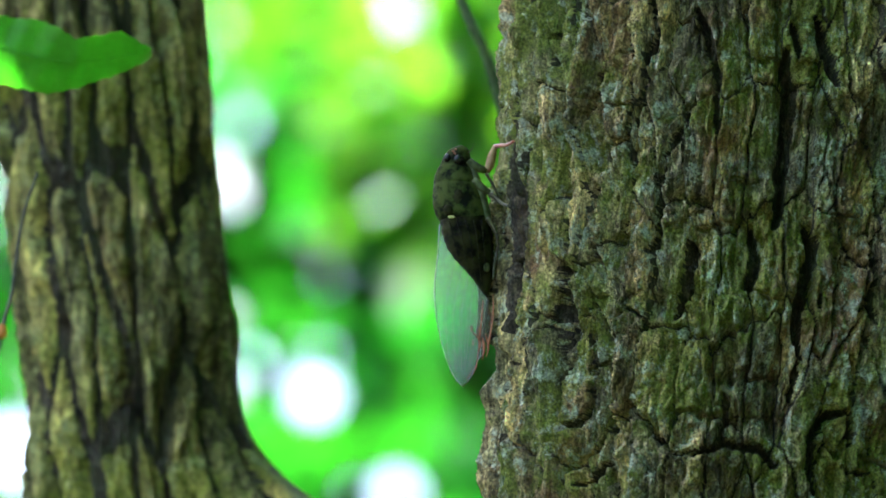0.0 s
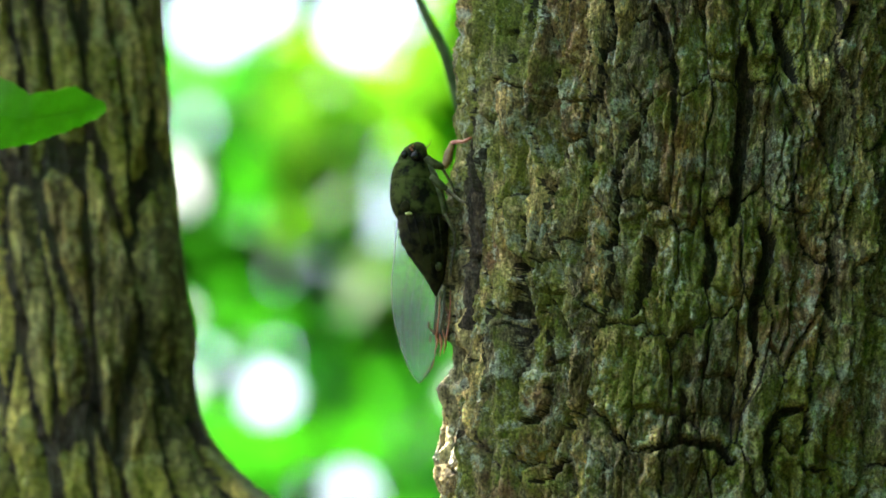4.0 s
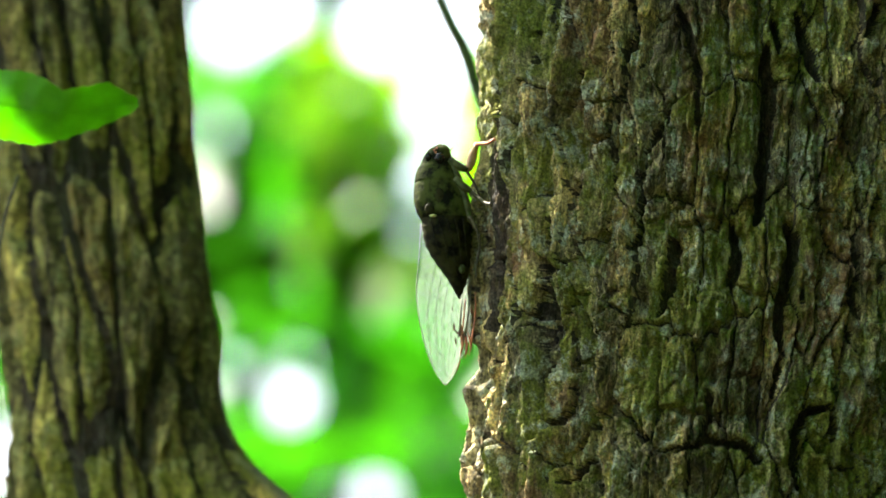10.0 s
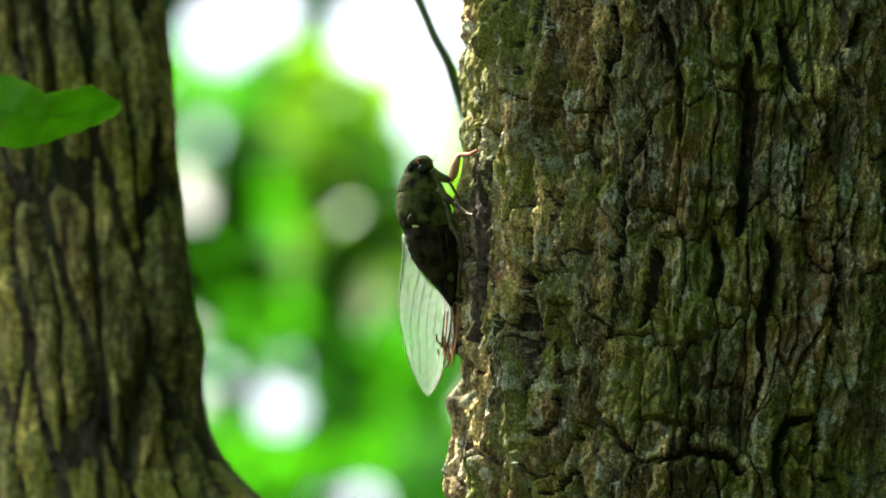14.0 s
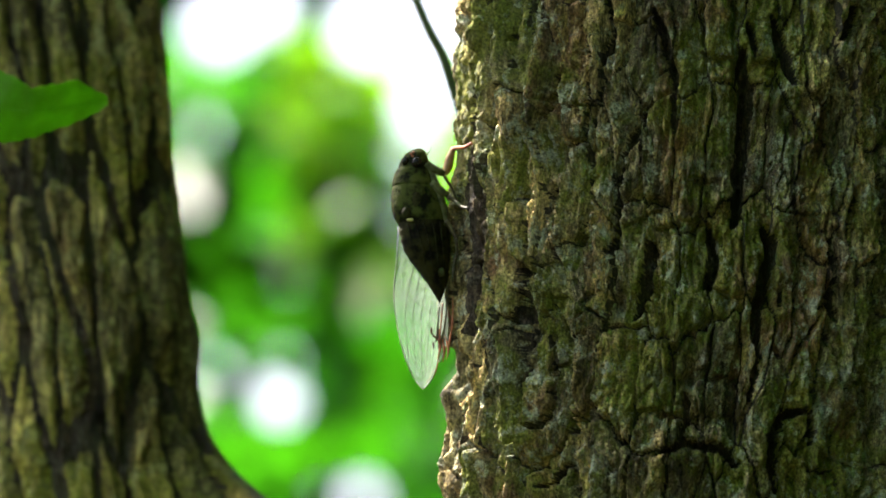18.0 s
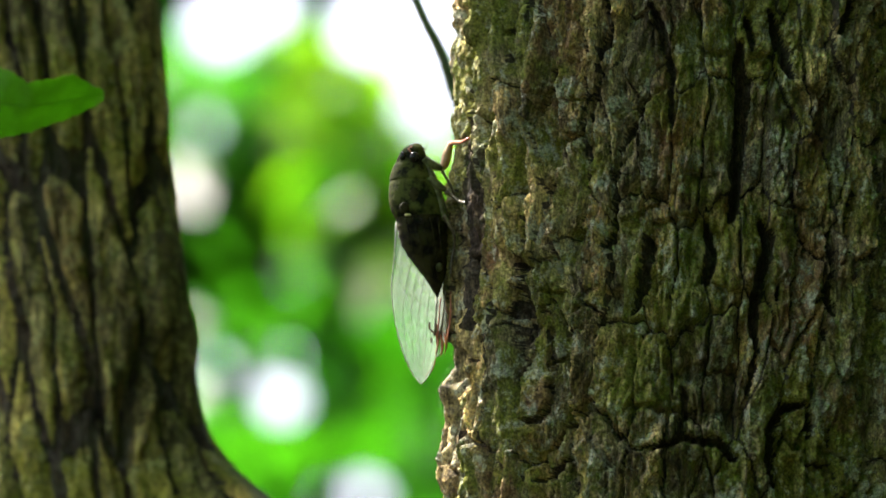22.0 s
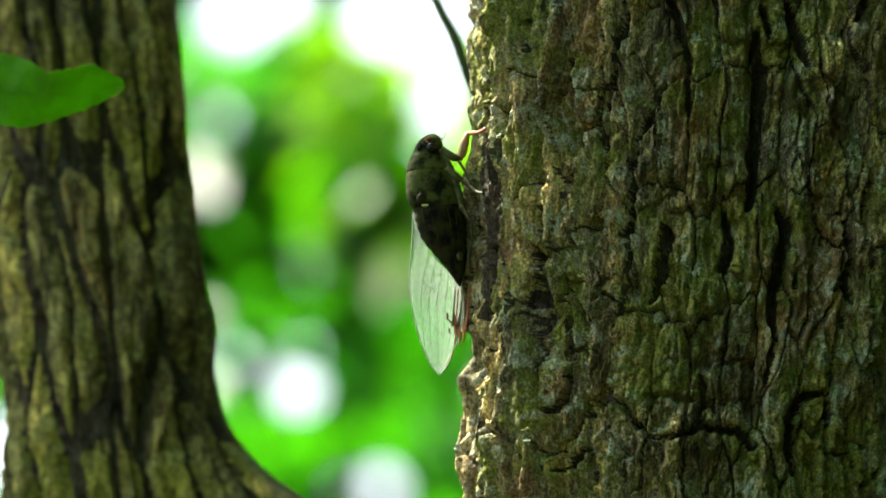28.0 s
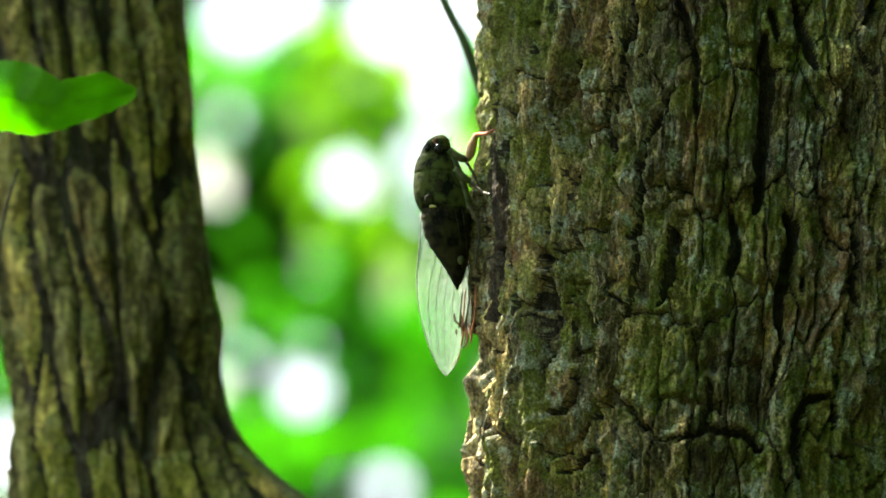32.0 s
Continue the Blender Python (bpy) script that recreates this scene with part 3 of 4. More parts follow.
# unseen tall trees added for shade, crowns meeting over camera and forest floor
for i, (x, y) in enumerate(((2.2, 2.6), (3.4, -0.6), (2.6, -3.6), (4.6, -6.2), (0.9, -6.4), (1.5, -1.7), (1.3, 0.9), (6.2, 2.6), (6.4, -2.6), (1.8, -9.8), (-4.9, 4.3), (-6.4, 3.2), (-8.8, 0.4), (-6.8, 7.4), (-9.6, 4.6), (-1.9, 3.4))):
    far_tree(x, y, 8.5, 2.9, 5200, 0.15, 200 + 7 * i, LEAF_SHADED, "unseen tall slim tree added for shade, with a high dark green crown", 4.2)


# one more unseen tree, added on the sun's side as shade
far_tree(-4.4, 2.6, 8.0, 2.1, 9000, 0.14, 391, LEAF, "unseen tall tree with a full green crown, added for shade", 4.4)
# unseen shrubs added at the right and behind to block low light
for i, (x, y) in enumerate(((2.3, -0.6), (2.0, -1.7), (2.0, 0.5), (2.5, -2.8), (2.0, -5.2), (0.4, -6.0), (2.9, 1.4))):
    far_tree(x, y, 3.6, 1.15, 2600, 0.13, 400 + 7 * i, LEAF_SHADED, "unseen dense dark green shrub added to block light", 0.3)


def hanging_sprays():
    """Leafy boughs that hang in the gap between the stems, nine to thirteen metres off."""
    for i, (n, near, far, size, mat, lab, spread) in enumerate((
            (260, 9.0, 9.8, 0.07, LEAF_PALE_SUNLIT, "bough with yellow-green leaves, sunlight in their colour", (-34, 4, -6, 52)), (60, 9.2, 10.0, 0.07, LEAF, "bough with green leaves", (-75, -30, -62, -18)),
            (150, 9.0, 9.6, 0.07, LEAF_PALE_SUNLIT, "bough with yellow-green leaves, sunlight in their colour", (-22, 3, -8, 34)), (700, 10.4, 11.4, 0.07, LEAF, "bough with green leaves", (-130, 60, -90, 48)), (13000, 12.0, 14.0, 0.07, LEAF, "bough with green leaves", (-150, 60, -110, 110)), (15000, 11.6, 13.0, 0.07, LEAF_SHADED, "bough with deep green leaves, shade in their colour", (-150, 60, -110, 110)))):
        p = view_leaves(n, near, far, 300 + i, spread)
        if near > 10:
            d = (p - np.array(EYE_AT)) @ np.array(FWD) / 3118.5
            # noise picks clumps for the brighter or the shade-coloured leaf
            clump = fbm(p[:, 0] / d / 34 + 7, p[:, 2] / d / 34, 41, 3)
            p = p[clump > 0.0] if mat is LEAF else p[clump < 0.06]
        b = tagged(new("bough"), lab, "branch", "boughs behind the tree")
        for k in range(3):
            d = near + (far - near) * (k + 0.5) / 3
            y = -3.05 + d * 0.978
            z = 1.45 + d * 0.2084
            path = curve([(-2.4 + 0.3 * k, y + 0.4, z + 1.6), (-1.2, y + 0.1, z + 0.9 + 0.1 * k), (-0.2, y, z + 0.55), (0.9, y, z + 0.45)], 5)
            part("limb", mesh_of("limb", *tube(path, np.linspace(0.022, 0.006, len(path)), 6), TWIG), b)
        part("leaves", mesh_of("leaves", *leaf_cloud(p, size, 320 + i), mat), b, "", "stuff")


hanging_sprays()


def swaying_bough(x, y, wide, high, ahead, n, seed, mat, label):
    """A thin bough with leaves round the place (x, y) of the view, in mm on the plane of the big stem."""
    b = tagged(new("bough"), label, "branch", "boughs swaying in the breeze")
    g = np.random.default_rng(seed)
    k = (ahead + g.uniform(-0.2, 0.2, n)) / 3118.5
    right, up = (x + wide * np.clip(g.normal(size=n), -1.6, 1.6) * 0.6) * k, (y + high * np.clip(g.normal(size=n), -1.6, 1.6) * 0.6) * k
    p = np.array(EYE_AT) + np.outer(k * 3118.5, np.array(FWD)) + np.outer(up, np.array(UPV))
    p[:, 0] += right
    m = Vector(p.mean(0))
    path = curve([m + Vector((0.9, 0.2, 1.5)), m + Vector((0.5, 0.05, 0.8)), m + Vector((0.15, 0, 0.3)), m], 6)
    part("limb", mesh_of("limb", *tube(path, np.linspace(0.010, 0.003, len(path)), 6), TWIG), b)
    part("leaves", mesh_of("leaves", *leaf_cloud(p, 0.075, seed + 1, gaps=False), mat), b, "", "stuff")
    return b


bough = swaying_bough(-7, 36, 10, 36, 9.6, 230, 351, LEAF_PALE_SUNLIT, "thin bough with bright green leaves that sways in the breeze")
top_bough = swaying_bough(-46, 58, 16, 9, 9.8, 60, 361, LEAF_PALE_SUNLIT, "thin bough with yellow-green leaves that sways in the breeze")
early_bough = swaying_bough(-19, -7, 5, 5, 9.7, 150, 381, LEAF_SHADED, "leafy twig end that swings in the breeze")
mid_bough = swaying_bough(-28, 14, 9, 9, 9.5, 330, 371, LEAF_SHADED, "leafy twig end that nods in the breeze")


def shading_bough():
    """An unseen leafy bough added on the sun's way; it shades the stem but for a few flecks."""
    b = tagged(new("bough"), "unseen leafy bough added close to the tree to shade its stem", "branch", "boughs near the stem")
    g = np.random.default_rng(501)
    n = 1500
    k, (u0, w0, _) = g.uniform(0.58, 0.85, n), CLEARING
    home = Vector((0.006, 0, 2.10)).dot(sd)
    p = np.outer(u0 + g.uniform(-0.15, 0.17, n), np.array(SUN_RIGHT)) + np.outer(w0 + g.uniform(-0.27, 0.24, n), np.array(SUN_UP)) + np.outer(home + k, np.array(sd))
    v, f = leaf_cloud(p, 0.055, 502, gaps=False)
    v = v.reshape(-1, 6, 3)
    keep = ~reaches(v @ np.array(SUN_RIGHT), v @ np.array(SUN_UP), FLECKS)
    keep &= np.abs(on_view(v)[0]).min(1) > 125
    v = v[keep].reshape(-1, 3)
    i = (np.arange(len(v) // 6) * 6)[:, None]
    part("leaves", mesh_of("leaves", v, np.concatenate([i + [0, 1, 2, 3], i + [0, 3, 4, 5]]), LEAF), b, "", "stuff")
    m = Vector(p.mean(0)) + SUN_RIGHT * -0.2
    path = curve([m + Vector((-0.25, 0.3, 0.9)), m + Vector((-0.12, 0.1, 0.4)), m + Vector((-0.05, 0, 0.1)), m + Vector((-0.04, 0, -0.25))], 6)
    part("limb", mesh_of("limb", *tube(path, np.linspace(0.012, 0.003, len(path)), 6), TWIG), b)


def shading_twig(fleck, wide, n, seed):
    """An unseen twig end with leaves, added to cover one of the flecks."""
    b = tagged(new("twig"), "unseen leafy twig end added to cover a sun fleck", "twig", "boughs near the stem")
    g = np.random.default_rng(seed)
    home = Vector((0.006, 0, 2.10)).dot(sd) + 0.54
    c = SUN_RIGHT * fleck[0] + SUN_UP * fleck[1] + sd * home
    p = np.array(c) + np.outer(g.uniform(-wide, wide, n), np.array(SUN_RIGHT)) + np.outer(g.uniform(-wide, wide, n), np.array(SUN_UP)) + np.outer(g.uniform(-0.03, 0.0, n), np.array(sd))
    part("leaves", mesh_of("leaves", *leaf_cloud(p, 0.045, seed + 1, gaps=False), LEAF), b, "", "stuff")
    path = curve([c + Vector((-0.3, 0.2, 0.5)), c + Vector((-0.12, 0.06, 0.2)), c], 6)
    part("stalk", mesh_of("stalk", *tube(path, np.linspace(0.003, 0.001, len(path)), 6), TWIG), b)
    return b


shading_bough()
high_twig, low_twig, leaf_twig = shading_twig(FLECKS[0], 0.018, 26, 511), shading_twig(FLECKS[1], 0.026, 40, 521), shading_twig(FLECKS[3], 0.020, 46, 531)


def woods():
    """Far woods as a thick ring of leaves, with the gaps left open; mostly unseen, to block sky light."""
    g = np.random.default_rng(77)
    n = 26000
    w = g.uniform(0, 2 * math.pi, n)
    r = g.uniform(16, 30, n)
    # lower ahead and at the left, where more sky light is let in
    front, left = np.maximum(np.sin(w), 0), np.maximum(-np.cos(w), 0)
    z = (15 - 8 * front - 11.5 * left) * g.uniform(0, 1, n) ** 0.9
    p = np.stack([r * np.cos(w), r * np.sin(w), z], 1)
    tagged(new("far_woods", mesh_of("far_woods", *leaf_cloud(p, 0.6, 78, 0.6), LEAF_SHADED)), "dense dark green woods far off, mostly unseen, added to block sky light", "woods", kind="stuff")


woods()


# ---- insect ----
def px(x, y):
    """mm right and up of the cream mark, from places on a drawing of the insect."""
    return (x / 2.21 - 106) / 7.2, -(y / 2.21 - 183) / 7.2


def body_loft(rows, depth, name, mat, parent, label="", ribs=0, n=28, lean=0.0):
    """A round body part from (y, left, right) rows of the drawing; depth: half thickness as a share of half width."""
    t = np.array(rows, float)
    ys = np.linspace(t[0, 0], t[-1, 0], 26)
    vs, fs = [], []
    for i, y in enumerate(ys):
        xl, z = px(np.interp(y, t[:, 0], t[:, 1]), y)
        xr, _ = px(np.interp(y, t[:, 0], t[:, 2]), y)
        c, r = (xl + xr) / 2, max((xr - xl) / 2, 0.05)
        if ribs:
            r *= 1 + 0.035 * math.sin(i / 25 * ribs * 2 * math.pi)
        for k in range(n):
            w = 2 * math.pi * k / n
            vs.append(((c + r * math.cos(w)) / 1000, (lean + r * depth * math.sin(w)) / 1000, z / 1000))
    for i in range(len(ys) - 1):
        for k in range(n):
            j = (k + 1) % n
            fs.append((i * n + k, (i + 1) * n + k, (i + 1) * n + j, i * n + j))
    fs.append(tuple(range(n)))
    fs.append(tuple((len(ys) - 1) * n + k for k in range(n))[::-1])
    return part(name, mesh_of(name, vs, fs, mat), parent, label)


def ball(x, y, z, rx, ry, rz, name, mat, parent, label="", n=14):
    bm = bmesh.new()
    bmesh.ops.create_uvsphere(bm, u_segments=n, v_segments=n // 2 + 2, radius=1)
    bmesh.ops.scale(bm, vec=(rx / 1000, ry / 1000, rz / 1000), verts=bm.verts)
    bmesh.ops.translate(bm, vec=(x / 1000, y / 1000, z / 1000), verts=bm.verts)
    me = bpy.data.meshes.new(name)
    bm.to_mesh(me)
    bm.free()
    me.materials.append(mat)
    me.polygons.foreach_set("use_smooth", [True] * len(me.polygons))
    return part(name, me, parent, label)


def rod(points, radii, name, mat, parent, label=""):
    """A limb through places of the drawing (x, y, depth in mm), with half widths in mm."""
    p = [Vector((*px(x, y), d)) for x, y, d in points]
    p = [Vector((q.x, q.z, q.y)) / 1000 for q in p]
    line = curve(p, 4)
    rr = np.interp(np.linspace(0, 1, len(line)), np.linspace(0, 1, len(radii)), radii) / 1000
    return part(name, mesh_of(name, *tube(line, rr, 7), mat), parent, label)


def wing(parent, name, left, right, depth0, depth1, label):
    """A clear wing between two margins (y, x rows of the drawing), with raised veins and brown marks."""
    L, R = np.array(left, float), np.array(right, float)
    y0, y1 = L[0, 0], L[-1, 0]

    def at(u, v, off=0.0):
        y = y0 + (y1 - y0) * u
        x = np.interp(y, L[:, 0], L[:, 1]) * (1 - v) + np.interp(y, R[:, 0], R[:, 1]) * v
        a, z = px(x, y)
        return Vector((a, depth0 + (depth1 - depth0) * u - 1.6 * math.sin(math.pi * v) * (1 - 0.5 * u) + 0.12 * math.sin(v * 40 + u * 9) + off, z)) / 1000

    nu, nv = 48, 18
    vs, fs = [], []
    for side in (0, 1):
        vs += [at(i / nu, j / nv, side * 0.05) for i in range(nu + 1) for j in range(nv + 1)]
    m = (nu + 1) * (nv + 1)
    for i in range(nu):
        for j in range(nv):
            q = (i * (nv + 1) + j, i * (nv + 1) + j + 1, (i + 1) * (nv + 1) + j + 1, (i + 1) * (nv + 1) + j)
            fs.append(q)
            fs.append(tuple(k + m for k in q[::-1]))
    w = part(name, mesh_of(name, vs, fs, WING), parent, label)

    def vein(uv, r0, r1, mat=VEIN):
        line = curve([at(u, v, -0.06) for u, v in uv], 5)
        part("vein", mesh_of("vein", *tube(line, np.linspace(r0, r1, len(line)) / 1000, 5), mat), w)

    for v in (0.0, 1.0):
        vein([(u, v) for u in (0, 0.2, 0.4, 0.6, 0.8, 0.93, 1.0)], 0.15, 0.12, VEIN if v else EDGE)
    for k, (v0, v1, v2, u2) in enumerate(((0.9, 0.86, 0.8, 0.96), (0.8, 0.70, 0.62, 0.95), (0.72, 0.54, 0.45, 0.94), (0.6, 0.38, 0.26, 0.9), (0.45, 0.22, 0.08, 0.82))):
        vein([(0.03, v0), (0.25, (v0 + v1) / 2), (0.5, v1), (0.75, (v1 + v2) / 2), (u2, v2)], 0.075, 0.045)
        vein([(0.5, v1), (0.62, v1 - 0.07), (0.8, v1 - 0.12), (0.9, v2 - 0.06)], 0.045, 0.03)
    for u, va, vb in ((0.42, 0.2, 0.38), (0.46, 0.38, 0.55), (0.5, 0.55, 0.72), (0.56, 0.7, 0.86), (0.64, 0.12, 0.3), (0.68, 0.32, 0.5), (0.72, 0.5, 0.68), (0.8, 0.3, 0.6)):
        vein([(u, va), (u + 0.02, (va + vb) / 2), (u + 0.05, vb)], 0.045, 0.04)
    for u, v, r in ((0.644, 0.74, 0.55), (0.66, 0.90, 0.75), (0.73, 0.80, 0.45), (0.725, 0.95, 0.8)):
        c = at(u, v, -0.1)
        ball(c.x * 1000, c.y * 1000, c.z * 1000, r * 0.55, 0.1, r * 1.9, "brown_spot", SMUDGE, w, "", 10)
    return w


def cicada():
    c = tagged(new("cicada"), "dark olive cicada with clear veined wings clinging to the bark", "insect")
    body_loft([(100, 262, 278), (106, 244, 292), (122, 220, 304), (145, 202, 308), (170, 192, 316), (192, 186, 322)], 0.85, "head", THORAX, c, "dark head with green marks")
    body_loft([(180, 190, 316), (195, 178, 326), (225, 168, 338), (250, 164, 346), (262, 170, 346)], 0.85, "collar", THORAX, c, "mottled green collar behind the head")
    body_loft([(250, 168, 340), (270, 163, 352), (300, 161, 364), (340, 163, 374), (375, 172, 384), (400, 186, 388), (415, 205, 380)], 0.85, "thorax", THORAX, c, "humped olive thorax")
    body_loft([(190, 300, 326), (240, 312, 350), (300, 330, 372), (350, 345, 384), (392, 352, 394), (420, 360, 388)], 1.6, "flank", PALE, c, "pale grey-green flank", lean=-1.5)
    a = body_loft([(392, 192, 386), (430, 192, 388), (500, 205, 388), (550, 232, 386), (600, 268, 382), (640, 296, 374), (680, 318, 360), (705, 332, 350), (718, 340, 345)], 0.85,
                  "abdomen", SHELL, c, "dark ringed abdomen", 9)
    ball(*px(262, 168)[:1], -3.4, px(262, 168)[1], 1.3, 1.0, 1.4, "eye", EYE, c, "shiny black eye")
    ball(*px(218, 160)[:1], -2.4, px(218, 160)[1], 0.9, 1.0, 1.2, "eye", EYE, c, "shiny black eye")
    for x, y in ((240, 142), (250, 134), (246, 150)):
        q = px(x, y)
        ball(q[0], -5.4, q[1], 0.28, 0.25, 0.28, "ocellus", RED, c, "", 8)
    q = px(235, 404)
    ball(q[0], -5.3, q[1], 0.9, 0.3, 0.4, "cream_mark", CREAM, c, "cream mark at the end of the thorax", 10)
    for x0, x1, y1 in ((225, 262, 560), (255, 300, 610), (288, 330, 640), (322, 352, 650), (352, 372, 620)):
        rod([(x0, 415, -5.3), ((x0 + x1) / 2 - 2, 480, -5.4), (x1, y1, -3.6)], (0.2, 0.16, 0.08), "wing_base_vein", SHELL, c, "dark olive vein of the folded wing base")
    q = px(352, 606)
    ball(q[0], -2.6, q[1], 0.9, 0.6, 1.2, "pale_patch", PALE, a, "pale patch near the tip", 10)
    # legs: thick fore leg, then the thin ones
    rod([(300, 170, -2), (325, 192, -2), (372, 206, -1.5)], (1.1, 1.3, 0.8), "fore_leg", PALE, c, "pale green fore leg")
    rod([(372, 208, -1.5), (384, 180, -1.2), (392, 145, -1), (408, 100, -1)], (0.8, 1.2, 1.15, 0.6), "fore_shin", AMBER, c, "amber fore shin")
    rod([(408, 106, -1.5), (424, 118, -6), (448, 138, -12), (474, 140, -17)], (0.6, 0.5, 0.45, 0.35), "fore_foot", RED, c, "red-brown fore foot")
    rod([(320, 250, -3), (360, 285, -3.5), (385, 300, -3.5)], (1.0, 1.0, 0.6), "middle_leg", PALE, c)
    rod([(385, 304, -3.5), (416, 330, -4), (438, 362, -8), (460, 384, -13)], (0.55, 0.45, 0.4, 0.3), "middle_shin", VEIN, c)
    rod([(370, 210, 0), (400, 260, 0), (420, 310, 0)], (0.4, 0.35, 0.3), "middle_leg", VEIN, c)
    rod([(375, 400, -3), (395, 430, -3), (415, 470, -3)], (0.7, 0.55, 0.4), "hind_leg", VEIN, c)
    rod([(415, 470, -3), (418, 520, -2), (405, 580, -2), (402, 640, -2)], (0.4, 0.35, 0.3, 0.3), "hind_shin", VEIN, c)
    rod([(300, 135, -2), (315, 120, -3), (322, 100, -3.5)], (0.18, 0.12, 0.06), "feeler", VEIN, c)
    wing(c, "wing", [(410, 190), (480, 194), (540, 182), (640, 170), (740, 173), (870, 193), (990, 233), (1040, 262), (1062, 283)],
         [(410, 392), (500, 392), (600, 390), (700, 380), (800, 368), (900, 354), (1000, 332), (1040, 306), (1062, 287)], 2.0, 0.5, "clear veined fore wing with brown marks")
    wing(c, "wing", [(410, 300), (560, 330), (700, 345), (800, 352), (880, 350), (930, 345), (945, 348)],
         [(410, 392), (560, 400), (700, 402), (800, 396), (880, 378), (930, 358), (945, 352)], 3.5, 3.0, "clear veined fore wing seen edge on")
    # amber and red-brown veins low on the wing that lies against the bark; the red smudges also hold sunlight through
    # the wing, put in as colour
    for k, (x0, y0, x1, y1, x2, y2) in enumerate(((348, 722, 344, 800, 336, 868), (362, 716, 356, 800, 348, 880), (386, 660, 374, 780, 352, 884), (402, 690, 400, 790, 384, 900))):
        rod([(x0, y0, 1.0), (x1, y1, 0.6), (x2, y2, 0.4)], (0.16, 0.2, 0.26), "wing_edge_vein", RED if k % 2 else VEIN, c, "red-brown vein at the edge of the folded wing")
    for k, (x0, y0, x1, y1, x2, y2, r) in enumerate(((336, 850, 352, 892, 340, 945, 0.55), (352, 846, 368, 900, 362, 955, 0.75), (372, 850, 384, 900, 376, 945, 0.6), (318, 832, 328, 850, 346, 862, 0.5), (345, 940, 336, 985, 322, 1020, 0.3), (330, 975, 312, 1015, 296, 1040, 0.22))):
        rod([(x0, y0, 0.6), (x1, y1, 0.4), (x2, y2, 0.2)], (r * 0.2, r * 0.6, r * 0.15), "wing_smudge", RED if k != 3 else SMUDGE, c, "red-brown smudge along the wing's edge, with sunlight through it in the colour")
    for x, y, rx, rz in ((262, 330, 1.3, 2.4), (222, 376, 1.2, 1.4)):
        q = px(x, y)
        ball(q[0], -5.2, q[1], rx, 0.5, rz, "dark_patch", SHELL, c, "dark patch on the thorax", 12)
    c.matrix_basis = pose(-0.0053, -0.0014, 2.1068, 0, -2.9, 0)
    return c, a


insect, abdomen = cicada()


# ---- twigs and the leaf in front ----
def twigs():
    t = tagged(new("twig"), "thin bare green shoot rising behind the big stem", "twig")
    path = curve([(0.077, 0.20, 2.02), (0.024, 0.222, 2.145), (0.0065, 0.22, 2.1855), (0.0007, 0.216, 2.1997), (-0.0061, 0.213, 2.212), (-0.028, 0.21, 2.26), (-0.078, 0.2, 2.4)], 6)
    part("stalk", mesh_of("stalk", *tube(path, np.linspace(0.0017, 0.0011, len(path)), 8), STALK), t)
    u = tagged(new("twig"), "fine dark twig with an orange bud beside the thin stem", "twig")
    path = curve([(-0.075, 0.15, 1.97), (-0.11, 0.12, 2.02), (-0.1195, 0.105, 2.06), (-0.1176, 0.10, 2.09), (-0.1156, 0.10, 2.104), (-0.1142, 0.10, 2.122), (-0.111, 0.10, 2.135)], 6)
    part("stalk", mesh_of("stalk", *tube(path, np.linspace(0.0006, 0.0004, len(path)), 7), TWIG), u)
    ball(-117.4, 99, 2093, 1.6, 1.4, 2.0, "bud", BUD, u, "small orange bud", 10)
    return t, u


twig, bud_twig = twigs()


def front_leaf():
    """A leaf seen nearly along its blade; its tip is the origin."""
    c = tagged(new("leaf_spray"), "bright green toothed leaf hanging in front of the thin stem", "leaf")
    nu, nv = 48, 12
    vs, fs = [], []
    along = (0, 5.3, 8.4, 13, 19.4, 23.5, 28, 41.7, 54, 62)
    upper = (0.1, 2.5, 3.7, 2.1, 1.1, 3.9, 6.0, 7.0, 4.0, -1.5)
    lower = (-0.1, -3.3, -4.6, -6.5, -9.3, -10.8, -11.4, -9.4, -6.0, -2.2)
    for side in (0, 1):
        for i in range(nu + 1):
            x = 62 * i / nu
            hi, lo = np.interp(x, along, upper) + 0.22 * math.sin(x * 1.9), np.interp(x, along, lower) + 0.25 * math.sin(x * 1.6 + 1)
            twist = math.sin(x * 0.13)
            for j in range(nv + 1):
                v = j / nv
                y = (v - 0.5) * (-9 - 5 * twist) + 2.6 * abs(v - 0.5) + 0.5 * math.sin(x * 0.8 + 5 * v)
                vs.append((-x / 1000, (y + side * 0.2) / 1000, (lo + (hi - lo) * v) / 1000))
    m = (nu + 1) * (nv + 1)
    for i in range(nu):
        for j in range(nv):
            q = (i * (nv + 1) + j, i * (nv + 1) + j + 1, (i + 1) * (nv + 1) + j + 1, (i + 1) * (nv + 1) + j)
            fs += [q, tuple(k + m for k in q[::-1])]
    blade = part("blade", mesh_of("blade", vs, fs, LEAF_NEAR), c)
    part("midrib", mesh_of("midrib", *tube(curve([(0, 0, 0.0), (-0.02, 0, -0.0040), (-0.04, 0, -0.0016), (-0.062, 0, -0.0018)], 5), np.linspace(0.0001, 0.0003, 16), 6), LEAF_NEAR), c)
    path = curve([(-0.062, 0, -0.001), (-0.08, 0.01, 0.004), (-0.10, 0.03, 0.03), (-0.09, 0.08, 0.12)], 6)
    part("stalk", mesh_of("stalk", *tube(path, np.linspace(0.0008, 0.0016, len(path)), 7), TWIG), c)
    return c


leaf = front_leaf()

